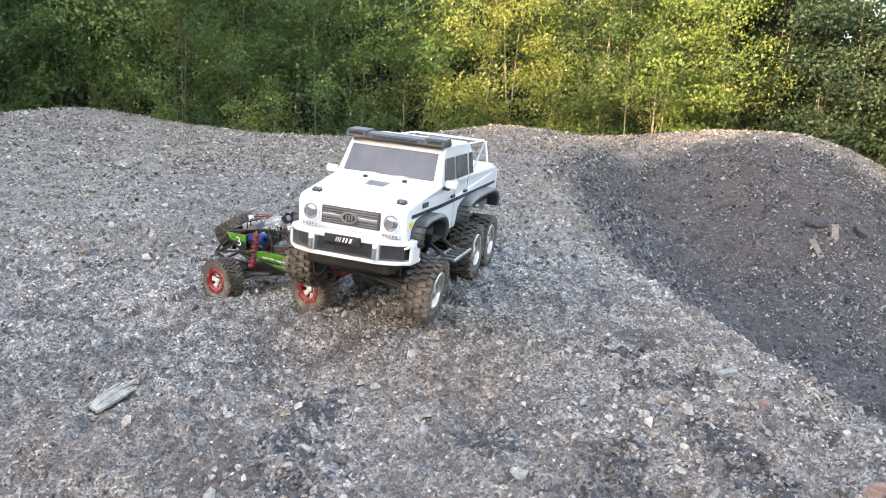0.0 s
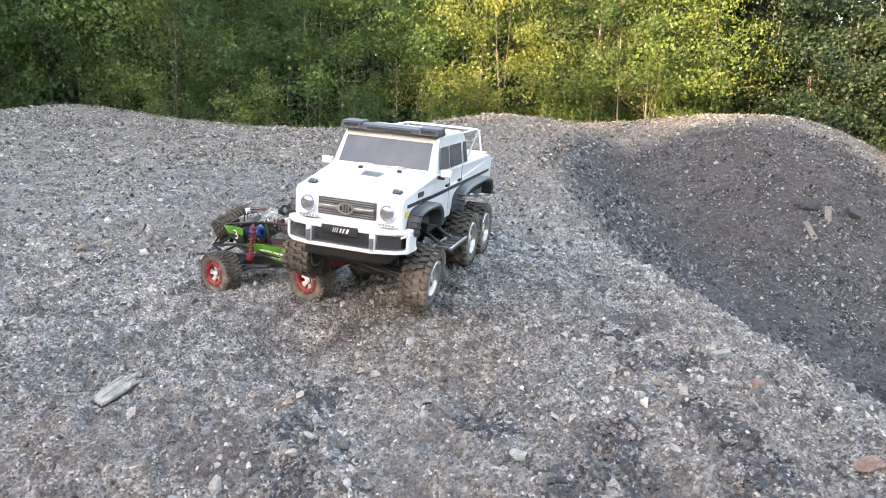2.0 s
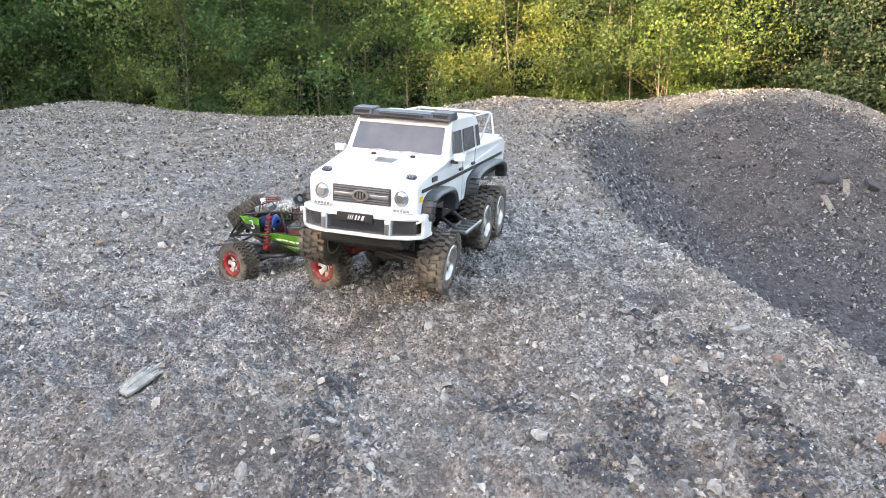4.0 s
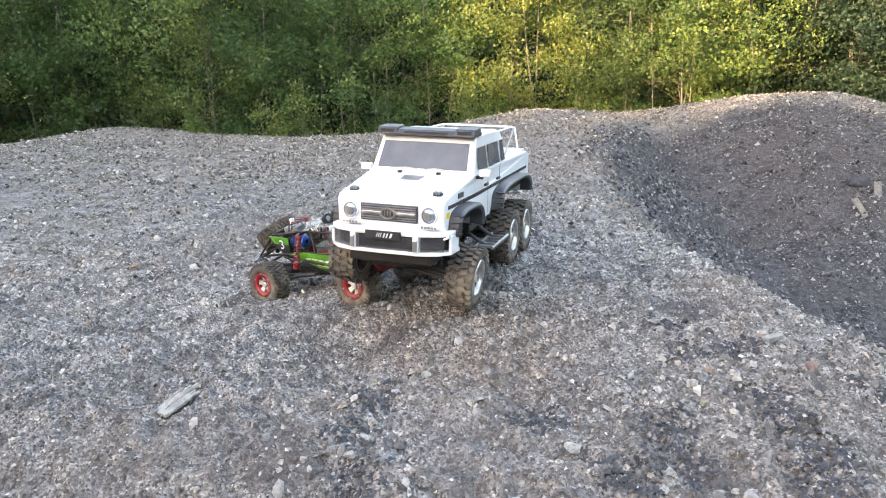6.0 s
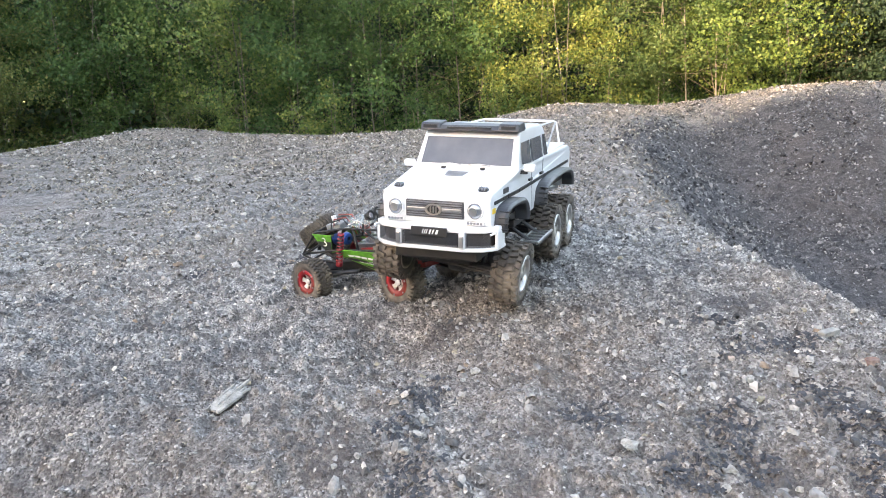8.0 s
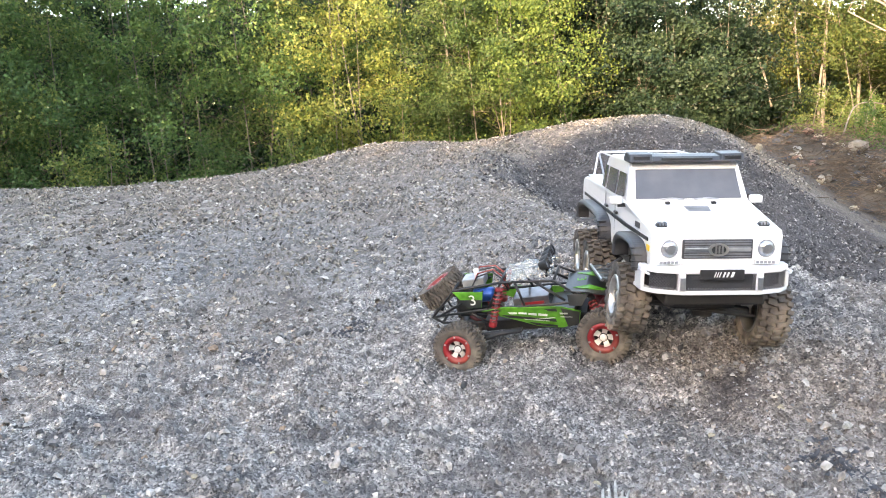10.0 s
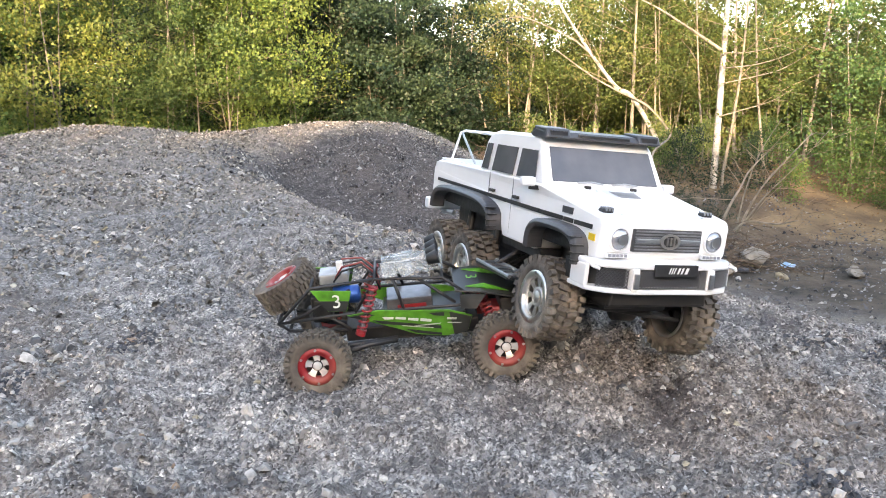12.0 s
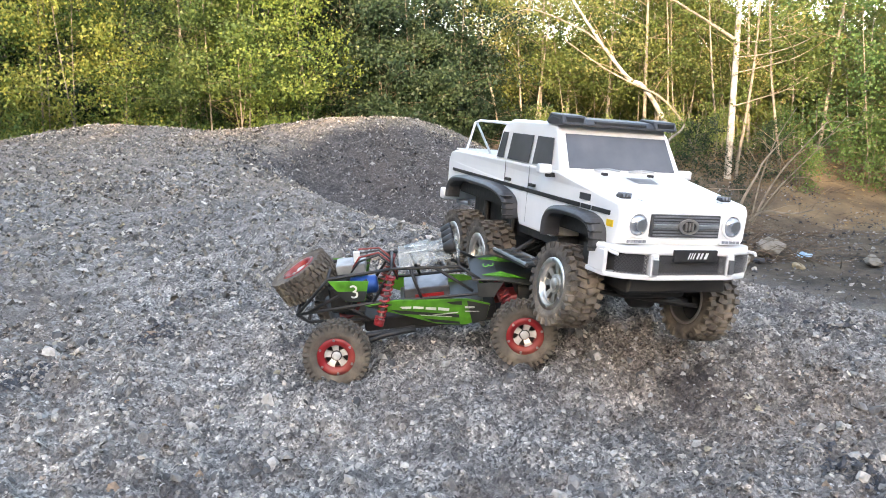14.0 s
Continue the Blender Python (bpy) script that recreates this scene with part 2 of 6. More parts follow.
M_LIMED = mat("pale_weathered_concrete", (0.45, 0.425, 0.375), 0.95, vary=0.35, scale=20, bump=0.8, bump_scale=70, second=(0.22, 0.19, 0.15), stain=0.75)
M_BRUSH = mat("dark_dry_twig", (0.115, 0.085, 0.06), 0.9, vary=0.4, scale=30, island=0.4)
M_GREYWOOD = mat("grey_rotten_wood", (0.2, 0.185, 0.16), 0.9, vary=0.35, scale=60, bump=0.6, second=(0.12, 0.11, 0.095), stain=0.6)
M_CONCRETE = mat("concrete", (0.21, 0.193, 0.165), 0.9, vary=0.25, scale=14, bump=0.6, second=(0.15, 0.13, 0.11), stain=0.8)
M_BARK = mat("birch_bark", (0.38, 0.36, 0.32), 0.8, vary=0.3, scale=42, bump=0.3, second=(0.07, 0.06, 0.05), stain=0.85)
M_BARK2 = mat("grey_bark", (0.15, 0.135, 0.11), 0.85, vary=0.35, scale=12, bump=0.4, second=(0.1, 0.09, 0.07), stain=0.6)
M_BARK3 = mat("tan_bark", (0.21, 0.187, 0.152), 0.85, vary=0.35, scale=14, bump=0.3, second=(0.14, 0.11, 0.08), stain=0.6)
M_TWIG = mat("dry_twig", (0.25, 0.195, 0.14), 0.85, vary=0.3, scale=30)
M_LEAF = leaf_mat("birch_leaf", [(0.0, (0.036, 0.087, 0.029)), (0.45, (0.079, 0.160, 0.051)), (0.8, (0.168, 0.242, 0.070)), (1.0, (0.312, 0.338, 0.100))])
M_LEAFY = leaf_mat("yellowing_leaf", [(0.0, (0.034, 0.077, 0.025)), (0.4, (0.079, 0.134, 0.041)), (0.8, (0.159, 0.199, 0.063)), (1.0, (0.269, 0.265, 0.089))])
M_LEAFB = leaf_mat("bright_yellow_leaf", [(0.0, (0.081, 0.150, 0.036)), (0.4, (0.181, 0.242, 0.061)), (0.8, (0.322, 0.329, 0.091)), (1.0, (0.443, 0.401, 0.116))])
# dark copy of the leaf green, shade inside the wood put into the colour
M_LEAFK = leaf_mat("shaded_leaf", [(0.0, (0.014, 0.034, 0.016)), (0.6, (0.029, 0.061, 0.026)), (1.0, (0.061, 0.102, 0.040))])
# dark green bushes, their shade painted into the leaf colour as well
M_LEAFD = leaf_mat("dark_shaded_leaf", [(0.0, (0.012, 0.030, 0.017)), (0.6, (0.026, 0.054, 0.028)), (1.0, (0.062, 0.099, 0.048))])
M_LEAFO = leaf_mat("olive_leaf", [(0.0, (0.050, 0.092, 0.026)), (0.45, (0.103, 0.146, 0.039)), (0.8, (0.185, 0.196, 0.065)), (1.0, (0.280, 0.230, 0.098))])
M_WHITE = mat("white_paint", (0.82, 0.83, 0.84), 0.28, vary=0.03, scale=25, coat=0.5, second=(0.5, 0.48, 0.45), stain=0.35)
M_BLACK = mat("black_plastic", (0.016, 0.017, 0.019), 0.5, vary=0.3, scale=60, bump=0.1, second=(0.045, 0.042, 0.039), stain=0.5)
M_DEEP = mat("dusty_black_plastic", (0.012, 0.012, 0.013), 0.6, vary=0.3, scale=60, second=(0.03, 0.028, 0.025), stain=0.5)
M_GREYPL = mat("grey_plastic", (0.045, 0.048, 0.055), 0.42, vary=0.2, scale=60, second=(0.1, 0.095, 0.09), stain=0.4)
M_GLASS = mat("tinted_window", (0.075, 0.08, 0.09), 0.16, vary=0.1, scale=30, second=(0.14, 0.14, 0.145), stain=0.5)
# window grey lifted above the side windows to paint in the sky's reflection
M_SCREEN = mat("grey_screen", (0.095, 0.105, 0.125), 0.2, vary=0.1, scale=30, second=(0.13, 0.135, 0.15), stain=0.5)
M_SLAT = mat("grey_slat", (0.16, 0.17, 0.19), 0.4, vary=0.2, scale=60)
M_LITTER = stone_mat("dry_leaf_litter", [(0.0, (0.1, 0.06, 0.03)), (0.5, (0.22, 0.13, 0.06)), (0.85, (0.32, 0.2, 0.09)), (1.0, (0.4, 0.3, 0.15))])
M_LAMP = mat("lamp_glass", (0.45, 0.47, 0.5), 0.08, vary=0.2, scale=160, metal=0.6)
M_CHROME = mat("chrome", (0.62, 0.61, 0.59), 0.28, metal=0.9, vary=0.15, scale=60, second=(0.4, 0.33, 0.26), stain=0.6)
M_RIM = mat("muddy_chrome", (0.58, 0.56, 0.52), 0.38, metal=0.7, vary=0.35, scale=70, bump=0.2, second=(0.2, 0.155, 0.11), stain=0.9)
M_STEEL = mat("dull_steel", (0.42, 0.42, 0.42), 0.38, metal=1.0, vary=0.2, scale=60)
M_TYRE = mat("muddy_rubber", (0.085, 0.073, 0.063), 0.85, vary=0.35, scale=60, bump=0.3, second=(0.22, 0.183, 0.145), stain=0.9)
M_TYRE2 = mat("dusty_rubber", (0.1, 0.086, 0.072), 0.95, vary=0.3, scale=60, bump=0.3, second=(0.185, 0.155, 0.122), stain=0.9)
M_RED = mat("red_plastic", (0.26, 0.012, 0.017), 0.4, vary=0.15, scale=60, second=(0.35, 0.12, 0.08), stain=0.5)
M_GREEN = mat("green_shell", (0.075, 0.3, 0.025), 0.3, vary=0.35, scale=60, second=(0.03, 0.09, 0.02), stain=0.7)
M_DARKSHELL = mat("dark_shell", (0.022, 0.025, 0.026), 0.35, vary=0.3, scale=40, second=(0.07, 0.07, 0.062), stain=0.5)
M_CLEAR = mat("scuffed_clear_shell", (0.42, 0.45, 0.44), 0.22, vary=0.35, scale=50, second=(0.7, 0.72, 0.72), stain=0.8, bump=0.3, bump_scale=25)
M_CLEAR.node_tree.nodes["Principled BSDF"].inputs["Alpha"].default_value = 0.36
M_SPOKE = mat("bright_spoke", (0.72, 0.71, 0.68), 0.3, metal=0.35, vary=0.15, scale=60, second=(0.4, 0.33, 0.26), stain=0.5)
M_BLUE = mat("blue_motor", (0.02, 0.1, 0.36), 0.35, vary=0.15, scale=60, metal=0.4)
M_SILVERPL = mat("silver_plastic", (0.3, 0.31, 0.31), 0.35, vary=0.35, scale=40, metal=0.05, second=(0.16, 0.16, 0.17), stain=0.7)
M_PACK = mat("battery_wrap", (0.12, 0.12, 0.13), 0.2, vary=0.35, scale=40, metal=0.3, second=(0.32, 0.3, 0.29), stain=0.7)
M_WHITEPL = mat("white_sticker", (0.75, 0.76, 0.74), 0.5, vary=0.1, scale=60)
M_AMBER = mat("amber_lens", (0.8, 0.5, 0.03), 0.3, vary=0.1, scale=60)
M_BLUEBAG = mat("blue_plastic_bag", (0.25, 0.45, 0.65), 0.4, vary=0.3, scale=20, second=(0.55, 0.6, 0.65), stain=0.5)


# ---- building helpers ----
def mesh_ob(name, bm, material, parent=None, label="", smooth=False):
    me = bpy.data.meshes.new(name)
    bm.to_mesh(me)
    bm.free()
    me.materials.append(material)
    if smooth:
        me.polygons.foreach_set("use_smooth", [True] * len(me.polygons))
    ob = new(name, me)
    ob.parent = parent
    if label:
        ob["label"] = label
    return ob


def part(name, bm, material, parent, label="", smooth=False, bevel=0.0):
    ob = mesh_ob(name, bm, material, parent, label, smooth)
    if bevel:
        md = ob.modifiers.new("edge", "BEVEL")
        md.width, md.segments, md.limit_method, md.angle_limit = bevel, 2, "ANGLE", radians(35)
        md.harden_normals = False
    return ob


def thing(name, m, label, category, group="", kind=""):
    e = new(name)
    e.empty_display_size = 0.05
    e.matrix_basis = m
    return tagged(e, label, category, group, kind)


def box(x0, x1, y0, y1, z0, z1, bm=None, m=None):
    bm = bm or bmesh.new()
    v = [bm.verts.new((m or Matrix()) @ Vector((x, y, z))) for x in (x0, x1) for y in (y0, y1) for z in (z0, z1)]
    for f in ((0, 1, 3, 2), (4, 6, 7, 5), (0, 4, 5, 1), (2, 3, 7, 6), (0, 2, 6, 4), (1, 5, 7, 3)):
        bm.faces.new([v[i] for i in f])
    return bm


def prism(profile, x0, x1, bm=None, taper=None):
    """A (y, z) outline drawn out from x0 to x1; taper(y, z) scales x."""
    bm = bm or bmesh.new()
    t = taper or (lambda y, z: 1.0)
    a = [bm.verts.new((x0 * t(y, z), y, z)) for y, z in profile]
    b = [bm.verts.new((x1 * t(y, z), y, z)) for y, z in profile]
    n = len(profile)
    bm.faces.new(a)
    bm.faces.new(b[::-1])
    for i in range(n):
        j = (i + 1) % n
        bm.faces.new((a[j], a[i], b[i], b[j]))
    bmesh.ops.recalc_face_normals(bm, faces=bm.faces)
    return bm


def slab(points, thick, bm=None):
    """A thin plate on a ring of 3D points, thick along its normal."""
    bm = bm or bmesh.new()
    p = [Vector(q) for q in points]
    n = sum(((p[i] - p[0]).cross(p[(i + 1) % len(p)] - p[0]) for i in range(1, len(p) - 1)), Vector()).normalized() * thick
    a = [bm.verts.new(q) for q in p]
    b = [bm.verts.new(q + n) for q in p]
    bm.faces.new(a[::-1])
    bm.faces.new(b)
    for i in range(len(p)):
        j = (i + 1) % len(p)
        bm.faces.new((a[i], a[j], b[j], b[i]))
    return bm


def lathe(profile, n=32, bm=None, m=None, closed=False):
    """(x, r) outline turned round the x axis; closed: a ring with a hole."""
    bm = bm or bmesh.new()
    rings = []
    for x, r in profile:
        rings.append([bm.verts.new((m or Matrix()) @ Vector((x, r * math.cos(2 * math.pi * k / n), r * math.sin(2 * math.pi * k / n)))) for k in range(n)])
    for a, b in zip(rings, rings[1:]):
        for k in range(n):
            bm.faces.new((a[k], a[(k + 1) % n], b[(k + 1) % n], b[k]))
    if closed:
        for k in range(n):
            bm.faces.new((rings[-1][k], rings[-1][(k + 1) % n], rings[0][(k + 1) % n], rings[0][k]))
        bmesh.ops.recalc_face_normals(bm, faces=bm.faces)
    else:
        for r, f in ((rings[0], 1), (rings[-1], -1)):
            bm.faces.new(r[::f])
    return bm


def tube(points, r, n=8, bm=None, r1=None):
    """A round bar through 3D points; r1: the radius at its end."""
    bm = bm or bmesh.new()
    p = [Vector(q) for q in points]
    prev = None
    for i, q in enumerate(p):
        d = (p[min(i + 1, len(p) - 1)] - p[max(i - 1, 0)]).normalized()
        u = d.orthogonal().normalized() if abs(d.z) > 0.95 else d.cross(Vector((0, 0, 1))).normalized()
        w = d.cross(u)
        rad = r if r1 is None else r + (r1 - r) * i / (len(p) - 1)
        ring = [bm.verts.new(q + rad * (u * math.cos(2 * math.pi * k / n) + w * math.sin(2 * math.pi * k / n))) for k in range(n)]
        if prev:
            for k in range(n):
                bm.faces.new((prev[k], prev[(k + 1) % n], ring[(k + 1) % n], ring[k]))
        else:
            bm.faces.new(ring[::-1])
        prev = ring
    bm.faces.new(prev)
    return bm


def fbm(x, y, scale, octaves=4, seed=0, gain=0.5):
    """Value noise over arrays, about -1 to 1."""
    out, amp, tot = np.zeros_like(x, dtype=float), 1.0, 0.0
    for o in range(octaves):
        px, py = x * scale + 17.3 * o + seed * 7.7, y * scale - 9.1 * o + seed * 3.3
        ix, iy = np.floor(px), np.floor(py)
        fx, fy = px - ix, py - iy
        fx, fy = fx * fx * (3 - 2 * fx), fy * fy * (3 - 2 * fy)

        def hsh(a, b):
            v = np.sin(a * 127.1 + b * 311.7 + seed * 74.7 + o * 13.1) * 43758.5453
            return v - np.floor(v)
        v = (hsh(ix, iy) * (1 - fx) + hsh(ix + 1, iy) * fx) * (1 - fy) + (hsh(ix, iy + 1) * (1 - fx) + hsh(ix + 1, iy + 1) * fx) * fy
        out += amp * (2 * v - 1)
        tot += amp
        amp *= gain
        scale *= 2.03
    return out / tot


# ---- ground ----
def sstep(a, b, v):
    t = np.clip((v - a) / (b - a), 0, 1)
    return t * t * (3 - 2 * t)


def soft(s, w=0.06):
    return (np.sqrt(s * s + w * w) + s) / 2


def ground_form(x, y):
    """The spoil heap: a plateau that rises to a far ridge, a pit beside it, a second mound, and the lower ground round them."""
    ridge = 0.628 + 0.171 * np.exp(-((x + 4.103) / 0.893) ** 2) + 0.177 * np.exp(-((x - 0.891) / 0.954) ** 2)
    crown = 0.075 * np.exp(-((x - 0.12) / 0.28) ** 2) * sstep(1.3, 2.0, y) * (1 - sstep(2.6, 5, y))
    plat = 0.44 + (ridge - 0.44) * sstep(3.2, 9.485, y) + crown
    edge = np.interp(y, [0, 1.4, 2, 2.6, 3.6, 4.4, 6.2, 8.3, 9.5], [0.85, 0.78, 0.72, 0.66, 0.66, 0.76, 1.15, 1.9, 2.3])
    front = np.interp(x, [-3, -1.5, -0.9, -0.3, 0.2, 0.7, 1.5], [1.9, 1.7, 1.45, 1.1, 1.0, 1.0, 1.1])
    plat = plat - 0.8 * soft(x - edge) - 0.7 * soft(front - y) - 0.45 * soft(y - 9.726, 0.4) - 0.4 * soft(-6.5 - x, 0.5)
    along, across = (x - 3.208) * 0.6 + (y - 8.343) * 0.8, (x - 3.208) * 0.8 - (y - 8.343) * 0.6
    ex = np.where(across > 0, np.abs(across / 2.245) ** 3, np.abs(across / 3.985) ** 2)
    ey = np.where(along < 0, np.abs(along / 2.942) ** 2, np.abs(along / 2.891) ** 2)
    mound = -0.65 + 1.498 * np.exp(-ex - ey)
    low = -0.65 + 0.8 * sstep(5.6, 8.8, y + 0.1 * (x - 7)) + 0.5 * sstep(16, 40, np.hypot(x, y))
    t = np.clip(((x - 5.7) * 0.6 + (y - 8.2) * -2.6) / 7.12, 0, 1)
    low = low + (0.42 - 0.22 * t) * np.exp(-(((x - 5.7 - 0.6 * t) ** 2 + (y - 8.2 + 2.6 * t) ** 2) / 0.45))      # heap of rubble
    plat = plat + 0.028 * np.exp(-((x - 0.681) / 0.075) ** 2 - ((y - 1.377) / 0.045) ** 2)      # low hump of dark earth at the rim
    k = 0.09
    top = np.maximum(np.maximum(plat, mound), low)
    return top + k * np.log(np.exp((plat - top) / k) + np.exp((mound - top) / k) + np.exp((low - top) / k))


def ground_height(x, y):
    x, y = np.asarray(x, float), np.asarray(y, float)
    h = ground_form(x, y)
    d = np.hypot(x, y)
    far = sstep(2.5, 9, d)
    h = h + 0.05 * far * fbm(x, y, 0.55, 3, 1) * (1 - sstep(8, 14, d)) + 0.012 * fbm(x, y, 2.2, 3, 2)
    h = h + 0.018 * fbm(x, y, 8.0, 3, 3) - 0.012 * np.abs(fbm(x, 1.7 * y, 13.0, 3, 7)) * (1 - far) + 0.026 * np.abs(fbm(x, y, 22.0, 3, 4, 0.6)) + 0.014 * np.abs(fbm(x, y, 50.0, 2, 5)) + 0.005 * np.abs(fbm(x, y, 100.0, 1, 6)) * (1 - far) - 0.011
    return h


def steps(near0, near1, fine, far0, far1, grow=1.045, cap=3.0, behind=None):
    """Grid lines: fine between near0 and near1, wider and wider outside."""
    mid = list(np.arange(near0, near1, fine))
    out, s, v = [], fine, near1
    while v < far1:
        out.append(v)
        s = min(s * grow, cap)
        v += s
    inn, s, v = [], fine, near0 - fine
    while v > far0:
        inn.append(v)
        s = min(s * (behind or grow), cap)
        v -= s
    return np.array([far0] + inn[::-1] + mid + out + [far1])


gx, gy = steps(-1.0, 0.9, 0.006, -300, 300, 1.078), steps(1.0, 2.0, 0.006, -300, 300, 1.044, behind=1.2)
X, Y = np.meshgrid(gx, gy)
Z = ground_height(X, Y)
co = np.stack([X, Y, Z], -1).reshape(-1, 3)
ny, nx = X.shape
idx = np.arange(nx * ny).reshape(ny, nx)
quads = np.stack([idx[:-1, :-1], idx[:-1, 1:], idx[1:, 1:], idx[1:, :-1]], -1).reshape(-1, 4)


def mesh_from(name, verts, faces, material, smooth=False):
    """A mesh from arrays; faces all with the same number of corners."""
    me = bpy.data.meshes.new(name)
    k = faces.shape[1]
    me.vertices.add(len(verts))
    me.vertices.foreach_set("co", np.ascontiguousarray(verts, dtype=np.float32).ravel())
    me.loops.add(faces.size)
    me.loops.foreach_set("vertex_index", np.ascontiguousarray(faces, dtype=np.int32).ravel())
    me.polygons.add(len(faces))
    me.polygons.foreach_set("loop_start", np.arange(0, faces.size, k, dtype=np.int32))
    me.polygons.foreach_set("use_smooth", np.full(len(faces), smooth))
    me.update(calc_edges=True)
    me.validate()
    me.materials.append(material)
    return me


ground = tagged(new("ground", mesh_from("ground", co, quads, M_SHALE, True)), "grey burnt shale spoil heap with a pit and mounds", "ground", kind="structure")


# ---- loose chips ----
FLAKE = (np.array([(1, 0.1, -0.15), (0.1, 0.8, -0.15), (-0.95, 0.1, -0.15), (-0.1, -0.8, -0.15), (0.15, 0.1, 0.75)]), np.array([(0, 1, 4), (1, 2, 4), (2, 3, 4), (3, 0, 4)]))
ring = [2 * math.pi * k / 5 for k in range(5)]
GRAIN = (np.array([(math.cos(a), math.sin(a), -0.2) for a in ring] + [(0.1, 0.05, 0.62)]), np.array([(k, (k + 1) % 5, 5) for k in range(5)]))
CLOD = (np.array([(math.cos(a), math.sin(a), -0.3) for a in ring] + [(0.72 * math.cos(a + 0.6), 0.72 * math.sin(a + 0.6), 0.42) for a in ring] + [(0, 0, 0.62)]),
        np.array([t for k in range(5) for t in ((k, (k + 1) % 5, 5 + k), ((k + 1) % 5, 5 + (k + 1) % 5, 5 + k), (5 + k, 5 + (k + 1) % 5, 10))]))


def chips(name, n, x0, x1, y0, y1, smin, smax, seed, label, keep=None, flat=0.9, shape=FLAKE, material=None, tilt=0.55, power=3.2, fade=0.35, smooth=False, ragged=1.0):
    """Broken pieces strewn over a stretch of the ground, half sunk in, thinning out towards its borders."""
    rng = np.random.default_rng(seed)
    x, y = rng.uniform(x0, x1, n), rng.uniform(y0, y1, n)
    k = rng.uniform(0, 1, n) < np.minimum(np.minimum(x - x0, x1 - x), np.minimum(y - y0, y1 - y)) / fade + (y0 < 1.2)
    if keep is not None:
        k &= keep(x, y, rng.uniform(0, 1, n))
    x, y = x[k], y[k]
    n = len(x)
    z = ground_height(x, y)
    s = smin + (smax - smin) * rng.uniform(0, 1, n) ** power
    base, tri = shape
    m = len(base)
    v = base[None] * (1 + ragged * rng.uniform(-0.45, 0.3, (n, m, 3))) + rng.normal(0, 0.1 * ragged, (n, m, 3))
    v[:, :, 1] *= rng.uniform(0.6, 1.1, n)[:, None]
    v[:, :, 2] *= flat
    a, tx, ty = rng.uniform(0, 6.28, n), rng.normal(0, tilt, n), rng.normal(0, tilt, n)
    ca, sa = np.cos(a)[:, None], np.sin(a)[:, None]
    px, py, pz = v[..., 0] * ca - v[..., 1] * sa, v[..., 0] * sa + v[..., 1] * ca, v[..., 2]
    pz = pz + px * tx[:, None] + py * ty[:, None]
    verts = np.stack([x[:, None] + px * s[:, None], y[:, None] + py * s[:, None], (z - 0.05 * s)[:, None] + pz * s[:, None]], -1).reshape(-1, 3)
    faces = (tri[None] + m * np.arange(n)[:, None, None]).reshape(-1, 3)
    return tagged(new(name, mesh_from(name, verts, faces, material or M_STONE, smooth)), label, "gravel", kind="stuff")


def pit_at(x, y):
    return np.hypot((x - 2.7) * 0.54, (y - 5.0) * 0.37) + 0.06 * fbm(x, y, 2.5, 3, 14)


on_heap = lambda x, y, u: (ground_form(x, y) > 0.05) & (u < 0.66 + 0.5 * fbm(x, y, 1.6, 3, 9)) & (pit_at(x, y) > 1.0)
clumped = lambda x, y, u: (ground_form(x, y) > 0.0) & (u < 0.5 + 1.3 * fbm(x, y, 4.0, 3, 12)) & (pit_at(x, y) > 1.0)
far_heap = lambda x, y, u: (ground_form(x, y) > 0.0) & (pit_at(x, y) > 1.0 - 0.12 * u)
in_pit = lambda x, y, u: (ground_form(x, y) > -0.66) & (pit_at(x, y) < 1.03)
L1, L2, L3 = "small grey and brown shale chips on the heap", "crumbly dark clods of burnt earth on the heap", "pale pebbles strewn over the heap"
crumbly = lambda x, y, u: (ground_form(x, y) > 0.05) & (u < 0.8 + 0.75 * fbm(x, y, 5.0, 3, 21)) & (pit_at(x, y) > 1.0)
chips("crumbs", 52000, -1.35, 1.1, 0.95, 1.95, 0.0016, 0.0062, 1, "crumbled grey shale covering the heap", crumbly, 0.85, CLOD, M_CRUMB, 0.35, 2.4, smooth=True, ragged=0.85)
chips("crumbs", 36000, -1.6, 1.2, 1.7, 3.0, 0.0022, 0.008, 11, "crumbled grey shale covering the heap", crumbly, 0.85, CLOD, M_CRUMB, 0.35, 2.4, smooth=True, ragged=0.85)
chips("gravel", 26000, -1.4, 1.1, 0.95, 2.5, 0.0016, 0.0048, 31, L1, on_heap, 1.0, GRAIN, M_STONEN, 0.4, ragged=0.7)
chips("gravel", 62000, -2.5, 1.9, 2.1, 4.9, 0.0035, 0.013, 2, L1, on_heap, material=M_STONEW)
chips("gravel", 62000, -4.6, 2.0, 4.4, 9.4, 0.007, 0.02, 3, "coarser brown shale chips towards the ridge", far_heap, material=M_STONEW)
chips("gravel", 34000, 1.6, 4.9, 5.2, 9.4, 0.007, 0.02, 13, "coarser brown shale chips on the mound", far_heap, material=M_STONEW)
chips("gravel", 56000, 0.6, 4.8, 1.8, 7.6, 0.007, 0.022, 4, "dark shale chips on the slope of the pit", in_pit, material=M_STONED)
chips("clods", 9000, -1.4, 1.2, 0.95, 2.5, 0.003, 0.0105, 5, L2, clumped, 1.2, CLOD, M_CLOD, 0.4, 2.6, ragged=0.8)
chips("clods", 11000, -2.6, 2.0, 2.1, 5.2, 0.005, 0.016, 6, L2, clumped, 0.8, CLOD, M_CLOD, 0.3, 2.2)
